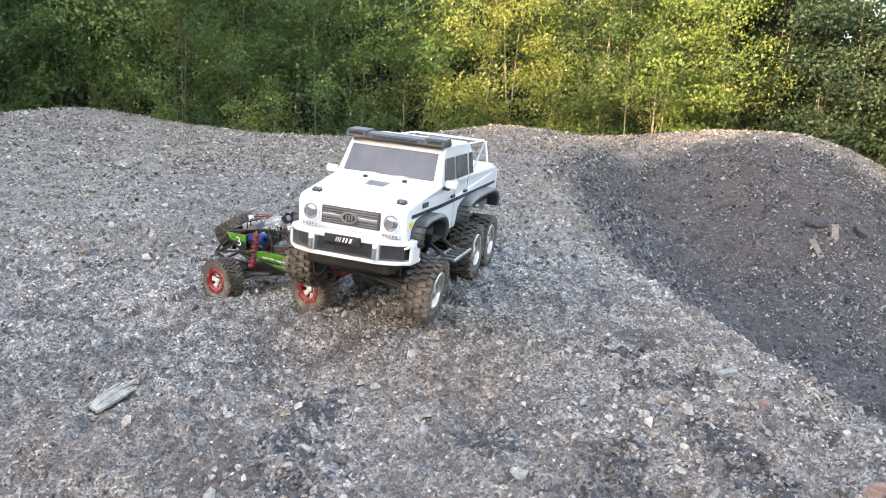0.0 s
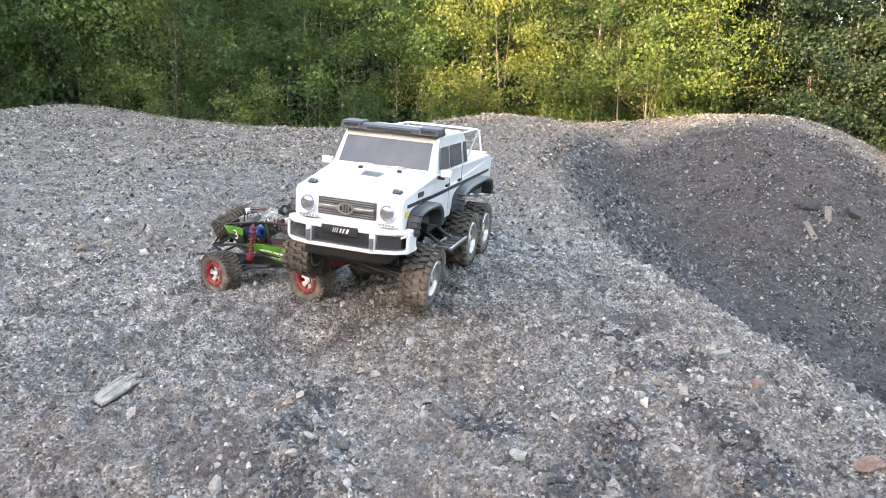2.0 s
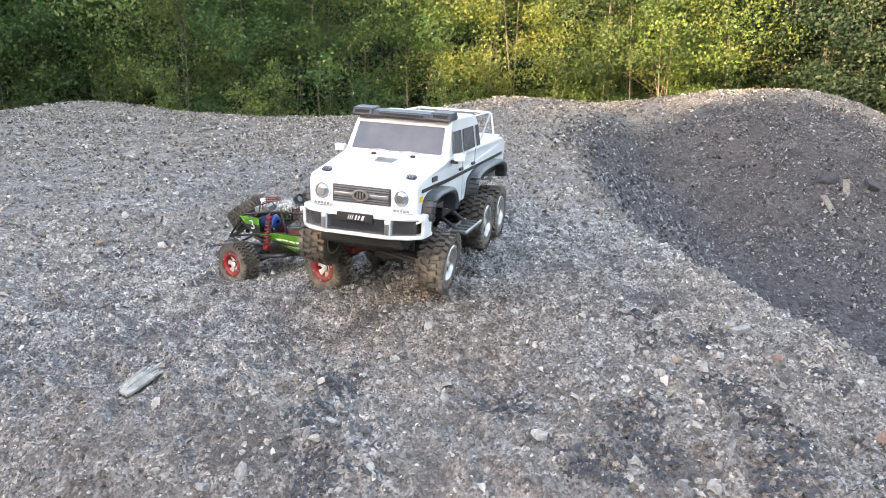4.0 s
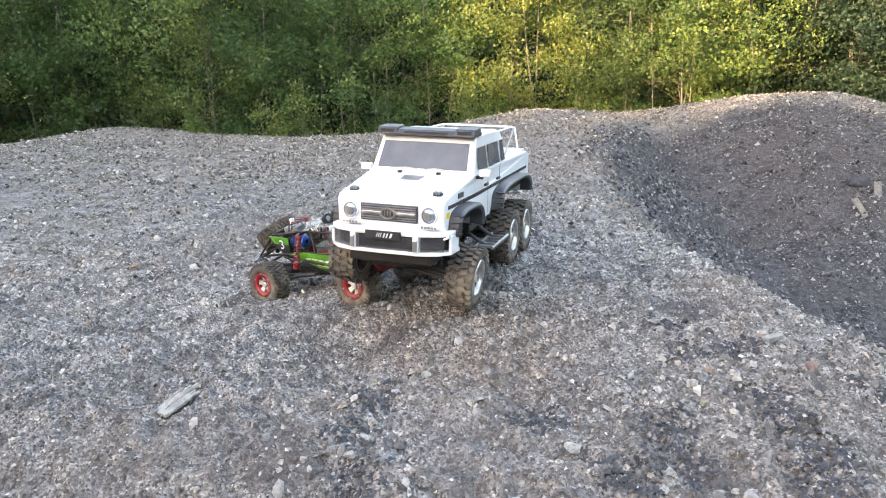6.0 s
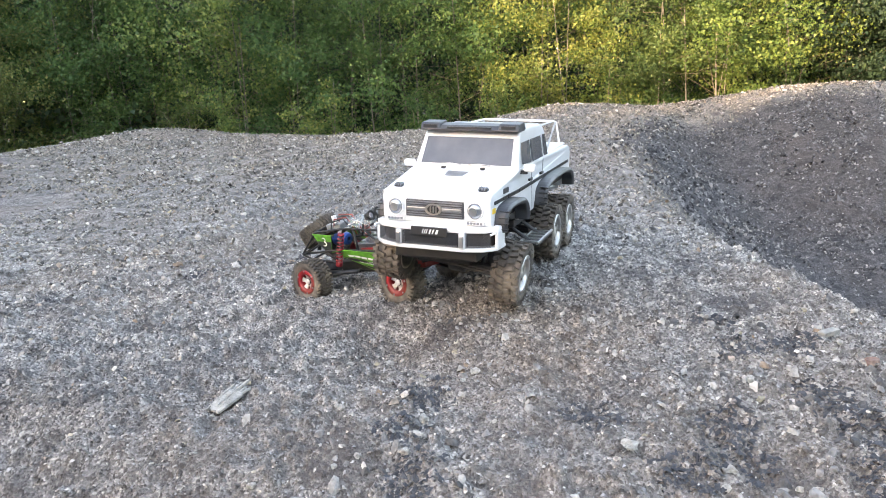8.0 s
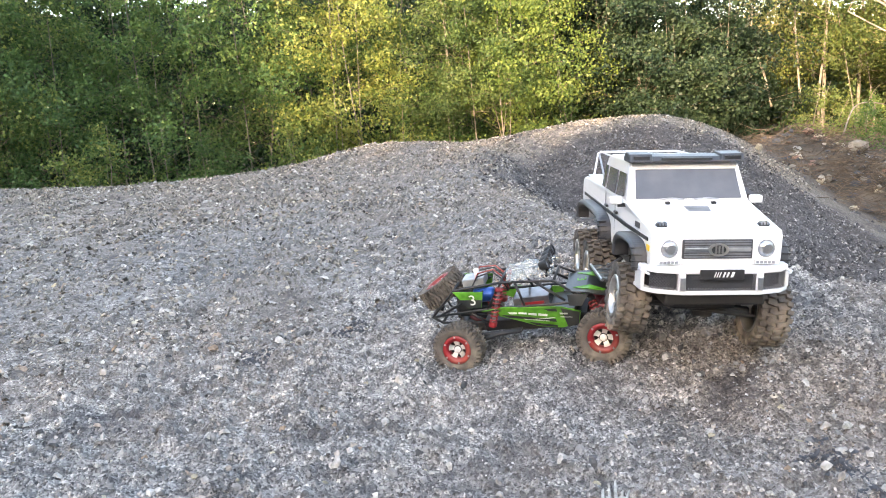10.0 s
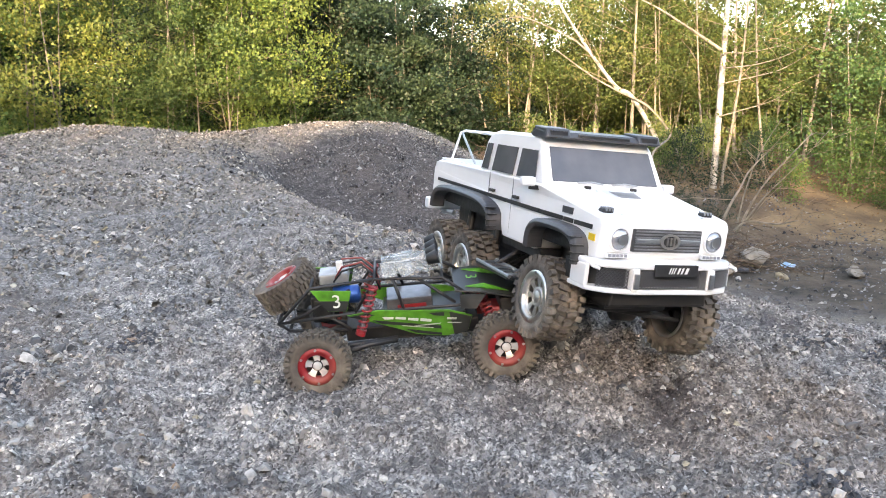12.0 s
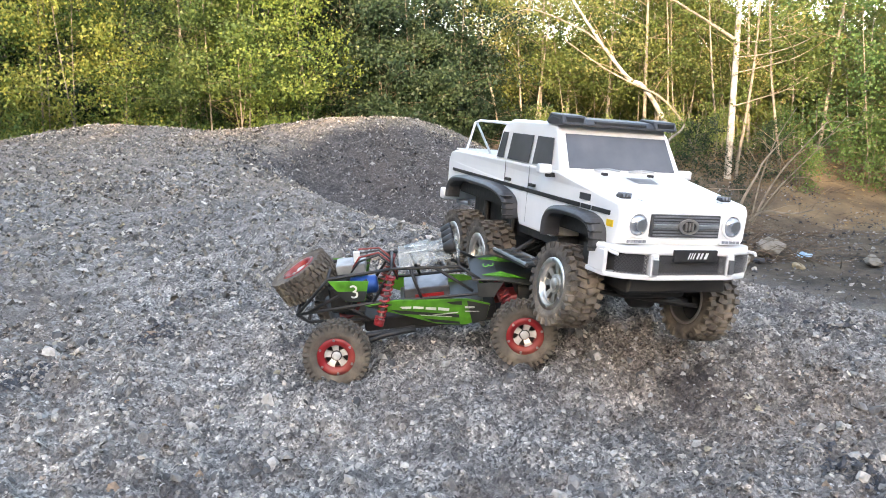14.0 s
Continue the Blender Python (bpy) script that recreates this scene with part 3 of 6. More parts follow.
chips("clods", 5000, -5.0, 5.0, 4.8, 9.3, 0.012, 0.03, 7, L2, clumped, 0.8, CLOD, M_CLOD, 0.3, 2.2)
chips("pebbles", 2300, -1.4, 1.1, 0.95, 2.5, 0.0022, 0.0065, 8, L3, on_heap, 0.7, CLOD, M_PEBBLE, 0.3, 2.6)
chips("pebbles", 4200, -2.6, 2.0, 2.1, 5.2, 0.004, 0.012, 9, L3, on_heap, 0.7, CLOD, M_PEBBLE, 0.3, 2.6)
chips("pebbles", 3600, -5.0, 5.2, 4.8, 9.3, 0.009, 0.022, 10, L3, far_heap, 0.7, CLOD, M_PEBBLE, 0.3, 2.6)


def lump(name, x, y, size, material, label, category="stone", seed=0, squash=(1, 1, 0.6), turn=0.0, sink=0.25, rough=0.35, lift=0.0):
    """One loose stone: an uneven broken lump."""
    r = random.Random(seed)
    bm = bmesh.new()
    bmesh.ops.create_icosphere(bm, subdivisions=2, radius=1.0)
    planes = [(Vector((r.gauss(0, 1), r.gauss(0, 1), r.gauss(0, 1))).normalized(), r.uniform(0.45, 0.85)) for _ in range(11)]
    for v in bm.verts:
        for n, d in planes:
            over = v.co.dot(n) - d
            if over > 0:
                v.co -= n * over
        v.co *= 1 + rough * 0.4 * noise.noise(v.co * 1.7 + Vector((seed, 0, 0)))
        v.co *= 1 + rough * 0.35 * noise.noise(v.co * 4.1 + Vector((0, seed, 0)))
        v.co = Vector((v.co.x * squash[0], v.co.y * squash[1], v.co.z * squash[2])) * size / 2
    ob = mesh_ob(name, bm, material)
    z = float(ground_height(x, y)) + size * squash[2] * (0.5 - sink) + lift
    ob.matrix_basis = pose(x, y, z, r.uniform(-12, 12), r.uniform(-12, 12), turn)
    return tagged(ob, label, category)


lump("stone", 0.308, 1.045, 0.036, M_PALE, "pale whitish stone lying on the dark shale", seed=3, squash=(0.55, 1, 0.6), rough=1.1)
lump("stone", 0.196, 1.072, 0.034, M_PALE, "pale hollow shell-like stone on the shale", seed=4, squash=(0.6, 1.1, 0.4), turn=20, rough=1.3)
lump("brick_fragment", 0.599, 1.331, 0.032, M_BRICK, "broken reddish brick lump on the heap's edge", "brick", seed=5, squash=(1, 0.9, 0.7))
lump("brick_fragment", 0.642, 1.090, 0.05, M_BRICK, "broken pinkish brick half buried in shale", "brick", seed=6, squash=(1, 0.8, 0.5), sink=0.45, rough=0.9)
rs = random.Random(11)
for i in range(40):
    x, y = rs.uniform(-0.9, 0.75), rs.uniform(1.1, 2.6)
    if -0.55 < x < 0.3 and 1.45 < y < 2.2:
        continue
    mt, lb = rs.choice(((M_PALE, "small pale stone lying loose on the shale"), (M_OCHRE, "small ochre stone lying loose on the shale"), (M_DARKSTONE, "small dark slag lump lying on the shale"), (M_OCHRE, "small ochre stone lying loose on the shale")))
    tagged(lump("stone", x, y, rs.uniform(0.008, 0.02), mt, lb, seed=20 + i, squash=(1, rs.uniform(0.6, 1), rs.uniform(0.4, 0.8)), turn=rs.uniform(0, 360)), group="loose stones on the heap")


def old_wood(x, y, length, width, turn, label, splits=5, seed=0, material=None, rise=0.0):
    """A weathered splintered piece of board."""
    r = random.Random(seed)
    e = thing("wood_piece", pose(x, y, float(ground_height(x, y)) + 0.016, r.uniform(-6, 6), r.uniform(-6, 6) - rise, turn), label, "wood")
    for k in range(splits):
        w = width / splits
        y0 = -width / 2 + k * w
        l0, l1 = -length / 2 * r.uniform(0.75, 1), length / 2 * r.uniform(0.5, 1)
        bm = box(l0, l1, y0 + 0.0006, y0 + w - 0.0006, -0.004, 0.003 + r.uniform(-0.001, 0.0015))
        sp = part("splinter" if splits > 1 else "board", bm, material or M_OLDWOOD, e, bevel=0.0008)
        sp.matrix_basis = pose(0, 0, r.uniform(-0.001, 0.002), r.uniform(-8, 8), r.uniform(-4, 4), r.uniform(-5, 5) if splits > 1 else 0)
    return e


def forked_wood(x, y, turn, label):
    """A weathered board end, whole at one end and split into prongs at the other."""
    r = random.Random(4)
    e = thing("wood_piece", pose(x, y, float(ground_height(x, y)) + 0.013, 5, -10, turn), label, "wood")
    part("board", slab([(-0.047, -0.011, -0.001), (-0.04, -0.012, -0.001), (0.006, -0.014, 0.0), (0.012, -0.004, 0.0015), (0.004, 0.004, 0.001), (0.01, 0.015, 0.0), (-0.036, 0.013, -0.001), (-0.044, 0.006, -0.0015)], 0.0045), M_OLDWOOD, e, bevel=0.0008)
    for k in range(5):
        v, w = -0.0105 + 0.0053 * k, 1.0 + 0.12 * k
        a, b = -0.042 + r.uniform(-0.008, 0.008), 0.032 + r.uniform(-0.012, 0.01)
        z = r.uniform(-0.002, 0.003)
        part("splinter", slab([(a, v, z), (0.0, v * w, z + 0.001), (b, v * 1.5, z + 0.003), (b - 0.004, v * 1.5 + 0.0028, z + 0.003), (0.0, v * w + 0.0046, z), (a + 0.006, v + 0.005, z - 0.001)], 0.004), M_OLDWOOD, e, bevel=0.0006)
    return e


forked_wood(-0.372, 1.282, 66, "pale weathered wood piece split into prongs on the shale")
old_wood(0.588, 1.457, 0.075, 0.014, 40, "short grey weathered plank on the heap's edge", 1, 2)
old_wood(3.08, 5.88, 0.24, 0.05, 70, "broken grey plank stuck in the pit's slope", 1, 3, M_GREYWOOD, 50)
old_wood(2.85, 5.64, 0.22, 0.06, 120, "broken grey plank stuck in the pit's slope", 1, 5, M_GREYWOOD, 55)
lump("slag_lump", 2.98, 5.99, 0.25, M_DARKSTONE, "black slag lump stuck in the pit's slope", seed=9, squash=(1, 0.7, 0.5))
lump("slag_lump", 3.3, 5.95, 0.2, M_DARKSTONE, "black slag lump stuck in the pit's slope", seed=12, squash=(0.8, 0.7, 0.7))
# flat crusts of black shale, pale and ochre stones where they lie
CRUST = np.array([(0.421, 1.549), (0.334, 1.147), (0.491, 1.199), (0.5, 1.064), (-0.091, 1.154), (-0.071, 1.265), (-0.066, 1.047), (0.517, 1.44), (0.493, 1.236), (0.489, 1.172), (0.509, 1.101), (0.489, 1.029), (0.334, 1.072), (0.434, 1.418), (0.262, 1.032), (0.165, 1.18), (-0.78, 2.15), (-0.56, 2.28), (0.66, 1.27), (0.62, 1.0)])


def on_crust(x, y, u):
    d = np.min(np.hypot(x[:, None] - CRUST[None, :, 0], (y[:, None] - CRUST[None, :, 1]) * 0.8), 1)
    return d + 0.02 * fbm(x, y, 30, 3, 8) < 0.04 * (1 - 0.6 * u ** 3)


chips("black_crust", 150000, -0.9, 0.9, 0.95, 2.4, 0.003, 0.0085, 12, "crumbled crusts of black shale on the heap", on_crust, 0.6, FLAKE, M_DARKSTONE, 0.45, 2.0)
for k, (x, y) in enumerate(((0.381, 1.314), (0.449, 1.293), (0.477, 1.301), (0.397, 1.26), (0.43, 1.186), (0.452, 1.154), (0.379, 1.027), (0.296, 1.018), (0.561, 1.401), (0.565, 1.386), (0.582, 1.406), (0.724, 1.619), (0.586, 1.099), (0.686, 1.164), (-0.212, 1.396), (0.003, 1.326), (-0.103, 1.329), (-0.198, 1.231), (-0.186, 1.207), (-0.067, 1.19), (-0.054, 1.17), (-0.245, 1.173), (-0.142, 1.093), (-0.082, 1.089), (-0.08, 1.104), (-0.17, 1.077), (-0.272, 1.058), (-0.397, 1.072), (-0.441, 1.136), (0.422, 1.426), (0.235, 1.172), (-0.018, 1.311), (-0.302, 1.17), (0.405, 1.413), (0.443, 1.286), (0.417, 1.285), (0.439, 1.196), (0.424, 1.417), (-0.33, 2.28), (-0.37, 2.27), (-0.47, 2.09), (-0.54, 1.67), (0.03, 1.56), (0.56, 1.77))):
    tagged(lump("stone", x, y, 0.009 + 0.003 * (k % 4), M_PALE, "small pale stone lying loose on the shale", seed=230 + k, squash=(1, 0.7 + 0.1 * (k % 3), 0.5 + 0.08 * (k % 4)), turn=61 * k, rough=0.9), group="loose stones on the heap")
for k, (x, y) in enumerate(((-0.165, 1.395), (-0.08, 1.32), (0.226, 1.115), (0.421, 1.27), (0.438, 1.242), (0.401, 1.227), (-0.371, 1.342), (-0.48, 1.92))):
    tagged(lump("stone", x, y, 0.013 + 0.003 * (k % 3), M_OCHRE, "small ochre stone lying loose on the shale", seed=270 + k, squash=(1, 0.8, 0.55), turn=80 * k, rough=0.9), group="loose stones on the heap")


# ---- wheels ----
def make_wheel(parent, m, R, W, tyre_mat, rim_mat, spoke_mat, spokes, rim_r, lugs, label, outer=-1, ring=None, inner=0.82, dish=False):
    """wheel > tyre, rim, spokes; the axle runs along x, the outer face at outer * W / 2."""
    hub = part("wheel", lathe([(-W * 0.3, 0.006), (-W * 0.3, R * 0.16), (W * 0.3, R * 0.16), (W * 0.3, 0.006)], 16), M_BLACK, parent, label, True)
    hub.matrix_basis = m
    w = W / 2
    prof = [(-w * 0.72, rim_r * 0.97), (-w * 0.92, rim_r * 1.06), (-w, R * 0.74), (-w * 0.96, R * 0.86), (-w * 0.78, R * 0.89), (-w * 0.3, R * 0.905), (w * 0.3, R * 0.905), (w * 0.78, R * 0.89), (w * 0.96, R * 0.86), (w, R * 0.74), (w * 0.92, rim_r * 1.06), (w * 0.72, rim_r * 0.97)]
    bm = lathe(prof, 48, closed=True)
    for k in range(lugs):
        a = 2 * math.pi * k / lugs
        for side in (-1, 1):
            aa = a + (math.pi / lugs if side > 0 else 0)
            rot = Matrix.Rotation(aa, 4, "X")
            dz = 2 * math.pi * R / lugs * 0.29
            long = 0.62 if k % 2 else 0.5
            box(min(side * w * 0.06, side * w * long), max(side * w * 0.06, side * w * long), -dz, dz * 0.8, R * 0.88, R, bm, rot @ Matrix.Rotation(side * 0.25, 4, "Z"))
            box(min(side * w * 0.66, side * w * 1.02), max(side * w * 0.66, side * w * 1.02), -dz * 0.9, dz * 0.9, R * (0.84 if k % 2 else 0.8), R * 0.985, bm, rot @ Matrix.Rotation(-side * 0.2, 4, "Z"))
    t = part("tyre", bm, tyre_mat, hub)
    for p in t.data.polygons:
        p.use_smooth = len(p.vertices) == 4 and p.index < 48 * 11
    rw = w * 0.9
    part("rim", lathe([(outer * rw, rim_r * inner), (outer * rw * 1.06, rim_r * 0.86), (outer * rw * 1.06, rim_r * 1.04), (outer * rw * 0.8, rim_r * 1.05), (-outer * rw, rim_r * 1.03), (-outer * rw, rim_r * 0.9), (outer * rw * 0.3, rim_r * inner)], 40, closed=True), ring or rim_mat, hub, smooth=True)
    part("rim_bowl", lathe([(-outer * rw * 0.2, 0.004), (-outer * rw * 0.2, rim_r * 0.86), (-outer * rw * 0.1, rim_r * 0.9), (-outer * rw * 0.1, 0.004)], 24), M_BLACK, hub)
    for k in range(spokes):
        rot = Matrix.Rotation(2 * math.pi * k / spokes, 4, "X")
        bm = bmesh.new()
        x1, sw = outer * rw * 0.75, 0.6 if dish else 1.0
        pts = [(x1 * 0.75, -rim_r * 0.15 * sw, rim_r * 0.16), (x1 * 0.75, rim_r * 0.15 * sw, rim_r * 0.16), (x1 * 0.95, rim_r * 0.17 * sw, rim_r * 0.5), (x1, rim_r * 0.3 * sw, rim_r * (inner + 0.05)), (x1, -rim_r * 0.3 * sw, rim_r * (inner + 0.05)), (x1 * 0.95, -rim_r * 0.17 * sw, rim_r * 0.5)]
        slab([rot @ Vector(q) for q in pts], -outer * 0.0045, bm)
        part("spoke", bm, spoke_mat, hub)
    if dish:
        x1 = outer * rw * 0.75
        part("rim_dish", lathe([(x1 * 0.94, rim_r * 0.75), (x1 * 1.04, rim_r * 0.78), (x1 * 1.1, rim_r * 0.86), (x1 * 0.8, rim_r * 0.86), (x1 * 0.74, rim_r * 0.77)], 36, closed=True), spoke_mat, hub, "mud-spattered chrome dish", True)
        part("hub_ring", lathe([(x1 * 0.7, rim_r * 0.2), (x1 * 0.98, rim_r * 0.22), (x1 * 0.94, rim_r * 0.4), (x1 * 0.66, rim_r * 0.38)], 28, closed=True), spoke_mat, hub, "", True)
    part("hub_cap", lathe([(outer * rw * 0.3, 0.003), (outer * rw * 0.3, rim_r * 0.26), (outer * rw * 0.8, rim_r * 0.24), (outer * rw * 0.88, rim_r * 0.15), (outer * rw * 0.9, 0.001)], 16), spoke_mat, hub)
    for k in range(6):
        a = 2 * math.pi * (k + 0.5) / 6
        part("bolt", lathe([(outer * rw * 1.0, 0.0008), (outer * rw * 1.0, 0.0022), (outer * rw * 1.12, 0.0022), (outer * rw * 1.12, 0.0008)], 6, m=Matrix.Translation((0, rim_r * 0.94 * math.cos(a), rim_r * 0.94 * math.sin(a)))), M_STEEL, hub)
    return hub


# ---- model truck ----
T_LEFT, T_REAR = Vector((0.9567, -0.2813, -0.0706)), Vector((0.2843, 0.9575, 0.0379))
T_UP = T_LEFT.cross(T_REAR).normalized()
T_REAR = T_UP.cross(T_LEFT)
T_AT = Vector((-0.0625, 1.525, 0.6755))
truck_pose = Matrix.Translation(T_AT) @ Matrix((T_LEFT, T_REAR, T_UP)).transposed().to_4x4()


def arch(y0, y1, ztop, zbot, n=8):
    """Points of a wheel arch from y0 to y1, going over the top."""
    c, r = (y0 + y1) / 2, (y1 - y0) / 2
    pts = []
    for k in range(n + 1):
        a = math.pi * k / n
        u = -math.copysign(abs(math.cos(a)) ** 0.6, math.cos(a))
        pts.append((c + r * u, zbot + (ztop - zbot) * math.sin(a) ** 0.55))
    return pts


def make_truck():
    e = thing("model_truck", truck_pose, "white six-wheeled remote-control pickup truck climbing over the green buggy", "toy truck")
    HW = 0.108
    wide = lambda y, z: 1.0 - 0.10 * max(0.0, (z - 0.045) / 0.075)
    # lower body with both wheel arches cut in
    prof = [(0.0, -0.03), (-0.008, -0.02), (-0.010, 0.018), (-0.004, 0.028), (0.05, 0.036), (0.155, 0.052), (0.39, 0.052), (0.60, 0.050), (0.622, 0.045), (0.632, 0.03), (0.632, -0.03)]
    prof += [(y, z) for y, z in reversed(arch(0.285, 0.575, 0.004, -0.03, 12))]
    prof += [(0.275, -0.048), (0.16, -0.048)]
    prof += [(y, z) for y, z in reversed(arch(0.02, 0.15, 0.0, -0.03, 10))]
    part("body", prism(prof, -HW, HW), M_WHITE, e, "white painted body shell with grimy scuffs", bevel=0.004)
    cab = [(0.148, 0.048), (0.186, 0.110), (0.196, 0.119), (0.215, 0.122), (0.355, 0.121), (0.380, 0.115), (0.392, 0.10), (0.398, 0.048)]
    part("cab", prism(cab, -HW + 0.001, HW - 0.001, taper=wide), M_WHITE, e, bevel=0.005)
    # windscreen
    n = Vector((0, -0.046, 0.026)).normalized() * 0.0012
    def on_screen(x, k):
        return Vector((x, 0.152 + 0.036 * k, 0.0545 + 0.0585 * k)) + n
    part("windscreen", slab([on_screen(-0.092, 0.03), on_screen(0.092, 0.03), on_screen(0.088, 0.86), on_screen(-0.088, 0.86)], 0.0012), M_SCREEN, e, "flat grey windscreen with sky reflection in its colour")
    part("windscreen_seal", slab([on_screen(-0.095, -0.01) - n * 0.6, on_screen(0.095, -0.01) - n * 0.6, on_screen(0.091, 0.9) - n * 0.6, on_screen(-0.091, 0.9) - n * 0.6], 0.0008), M_WHITE, e)
    for s in (-1, 1):
        side = lambda y, z: (s * (HW * wide(y, z) + 0.0006), y, z)
        ring = lambda pts: [side(*q) for q in (pts if s < 0 else pts[::-1])]
        for pts in ([(0.243, 0.054), (0.179, 0.058), (0.190, 0.098), (0.243, 0.098)], [(0.340, 0.054), (0.258, 0.054), (0.258, 0.098), (0.338, 0.098)], [(0.385, 0.054), (0.358, 0.054), (0.358, 0.098), (0.378, 0.098)]):
            part("side_window", slab(ring(pts), 0.0012), M_GLASS, e)
        for y0, y1 in ((0.012, 0.055), (0.059, 0.083), (0.087, 0.15), (0.153, 0.262), (0.266, 0.385), (0.389, 0.60)):
            part("trim_strip", box(*(sorted((s * (HW - 0.001), s * (HW + 0.0016)))), y0, y1, 0.0085, 0.0145), M_BLACK, e)
        for y0 in (0.251, 0.345):
            part("door_gap", box(*(sorted((s * (HW - 0.001), s * (HW + 0.0004)))), y0, y0 + 0.0006, -0.04, 0.05), M_SILVERPL, e)
        for y0 in (0.225, 0.318):
            part("door_handle", box(*(sorted((s * (HW - 0.001), s * (HW + 0.004)))), y0, y0 + 0.02, 0.0185, 0.0235), M_BLACK, e, bevel=0.001)
        # flares
        for y0, y1, zt in ((0.017, 0.150, 0.007), (0.286, 0.574, 0.010)):
            outer_, inner_ = arch(y0 - 0.003, y1 + 0.003, zt, -0.040, 22), arch(y0 + 0.008, y1 - 0.008, zt - 0.011, -0.042, 22)
            bm = bmesh.new()
            xs = (s * (HW - 0.004), s * 0.128, s * 0.133)
            rows = [[bm.verts.new((xs[0], y, z)) for y, z in outer_], [bm.verts.new((xs[1], y, z)) for y, z in outer_], [bm.verts.new((xs[2], (y + yi) / 2, (z + zi) / 2)) for (y, z), (yi, zi) in zip(outer_, inner_)], [bm.verts.new((xs[2] - s * 0.004, y, z)) for y, z in inner_], [bm.verts.new((xs[0], y, z)) for y, z in inner_]]
            for a, b in zip(rows, rows[1:]):
                for k in range(len(a) - 1):
                    bm.faces.new((a[k], a[k + 1], b[k + 1], b[k]))
            for k in (0, -1):
                bm.faces.new([r[k] for r in rows])
            bmesh.ops.recalc_face_normals(bm, faces=bm.faces)
            part("wheel_flare", bm, M_GREYPL, e, "dark grey plastic wheel arch flare", bevel=0.0015)
            for k in range(4):
                z = -0.036 + 0.010 * k
                ya = np.interp(z, [-0.042, -0.016, zt - 0.012], [y0 + 0.001, y0 + 0.004, y0 + 0.012])
                part("flare_groove", box(*(sorted((s * 0.116, s * 0.1335))), float(ya) - 0.0062, float(ya) + 0.004, z, z + 0.0022), M_BLACK, e)
        for y0, y1 in ((0.016, 0.154), (0.281, 0.579)):
            part("wheel_well", box(*(sorted((s * 0.058, s * 0.063))), y0, y1, -0.082, 0.0), M_BLACK, e)
            part("well_liner", box(*(sorted((s * 0.063, s * 0.105))), y0 + 0.006, y1 - 0.006, -0.026, 0.0), M_BLACK, e)
        # mirrors
        mir = part("mirror", box(*(sorted((s * 0.113, s * 0.135))), 0.163, 0.176, 0.046, 0.060), M_WHITE, e, bevel=0.003)
        part("mirror_arm", box(*(sorted((s * 0.100, s * 0.120))), 0.166, 0.173, 0.041, 0.0475), M_BLACK, mir)
        part("mirror_glass", box(*(sorted((s * 0.115, s * 0.133))), 0.1762, 0.1772, 0.048, 0.058), M_GLASS, mir)
        # step
        st = part("step", box(*(sorted((s * 0.110, s * 0.150))), 0.152, 0.272, -0.094, -0.090), M_BLACK, e, "black side step with bright rails", bevel=0.001)
        for x in (0.113, 0.147):
            part("step_rail", tube([(s * x, 0.150, -0.089), (s * x, 0.274, -0.089)], 0.003), M_STEEL, st)
        for k in range(5):
            part("step_bar", box(*(sorted((s * 0.115, s * 0.145))), 0.158 + 0.024 * k, 0.169 + 0.024 * k, -0.090, -0.0875), M_STEEL, st)
        for y in (0.18, 0.25):
            part("step_bracket", tube([(s * 0.05, y, -0.066), (s * 0.09, y, -0.07), (s * 0.125, y, -0.092)], 0.004), M_BLACK, st)
        # headlights
        hl = part("headlight", lathe([(0, 0.003), (0, 0.0165), (-0.006, 0.0165), (-0.006, 0.0145), (-0.004, 0.0145), (-0.004, 0.003)], 28, m=Matrix.Translation((s * 0.080, -0.008, 0.0)) @ Matrix.Rotation(radians(90), 4, "Z")), M_WHITE, e, smooth=False)
        part("lens", lathe([(0.002, 0.001), (0.002, 0.0142), (-0.003, 0.0138), (-0.006, 0.008), (-0.0068, 0.001)], 28, m=Matrix.Translation((s * 0.080, -0.010, 0.0)) @ Matrix.Rotation(radians(-90), 4, "Z") @ Matrix.Scale(-1, 4)), M_LAMP, hl, "clear round headlight lens", True)
        part("lens_bowl", lathe([(-0.0005, 0.001), (-0.0005, 0.0075), (-0.0022, 0.0075), (-0.0022, 0.001)], 20, m=Matrix.Translation((s * 0.080, -0.0185, 0.0)) @ Matrix.Rotation(radians(90), 4, "Z")), M_STEEL, hl)
        dr = part("running_light", box(*(sorted((s * 0.063, s * 0.098))), -0.0128, -0.008, -0.0245, -0.0185), M_WHITE, e)
        for k in range(5):
            x0 = 0.065 + 0.0064 * k
            part("lamp_cell", box(*(sorted((s * x0, s * (x0 + 0.005)))), -0.0138, -0.0126, -0.0235, -0.0195), M_LAMP, dr)
        ind = part("indicator", box(*(sorted((s * 0.076, s * 0.094))), 0.012, 0.026, 0.029, 0.0365), M_BLACK, e, "black and clear indicator lamp on the wing", bevel=0.003)
        for k in range(3):
            part("indicator_rib", box(*(sorted((s * (0.078 + 0.005 * k), s * (0.0805 + 0.005 * k)))), 0.0112, 0.025, 0.033, 0.0378), M_LAMP, ind)
        part("side_marker", box(*(sorted((s * (HW - 0.001), s * (HW + 0.0015)))), 0.003, 0.017, -0.006, 0.003), M_AMBER, e, "amber side marker lamp")
        part("wing_vent", box(*(sorted((s * (HW - 0.001), s * (HW + 0.0014)))), 0.062, 0.088, 0.020, 0.029), M_GREYPL, e)
        part("exhaust_tip", tube([(s * 0.06, 0.62, -0.06), (s * 0.075, 0.645, -0.06)], 0.006), M_STEEL, e)
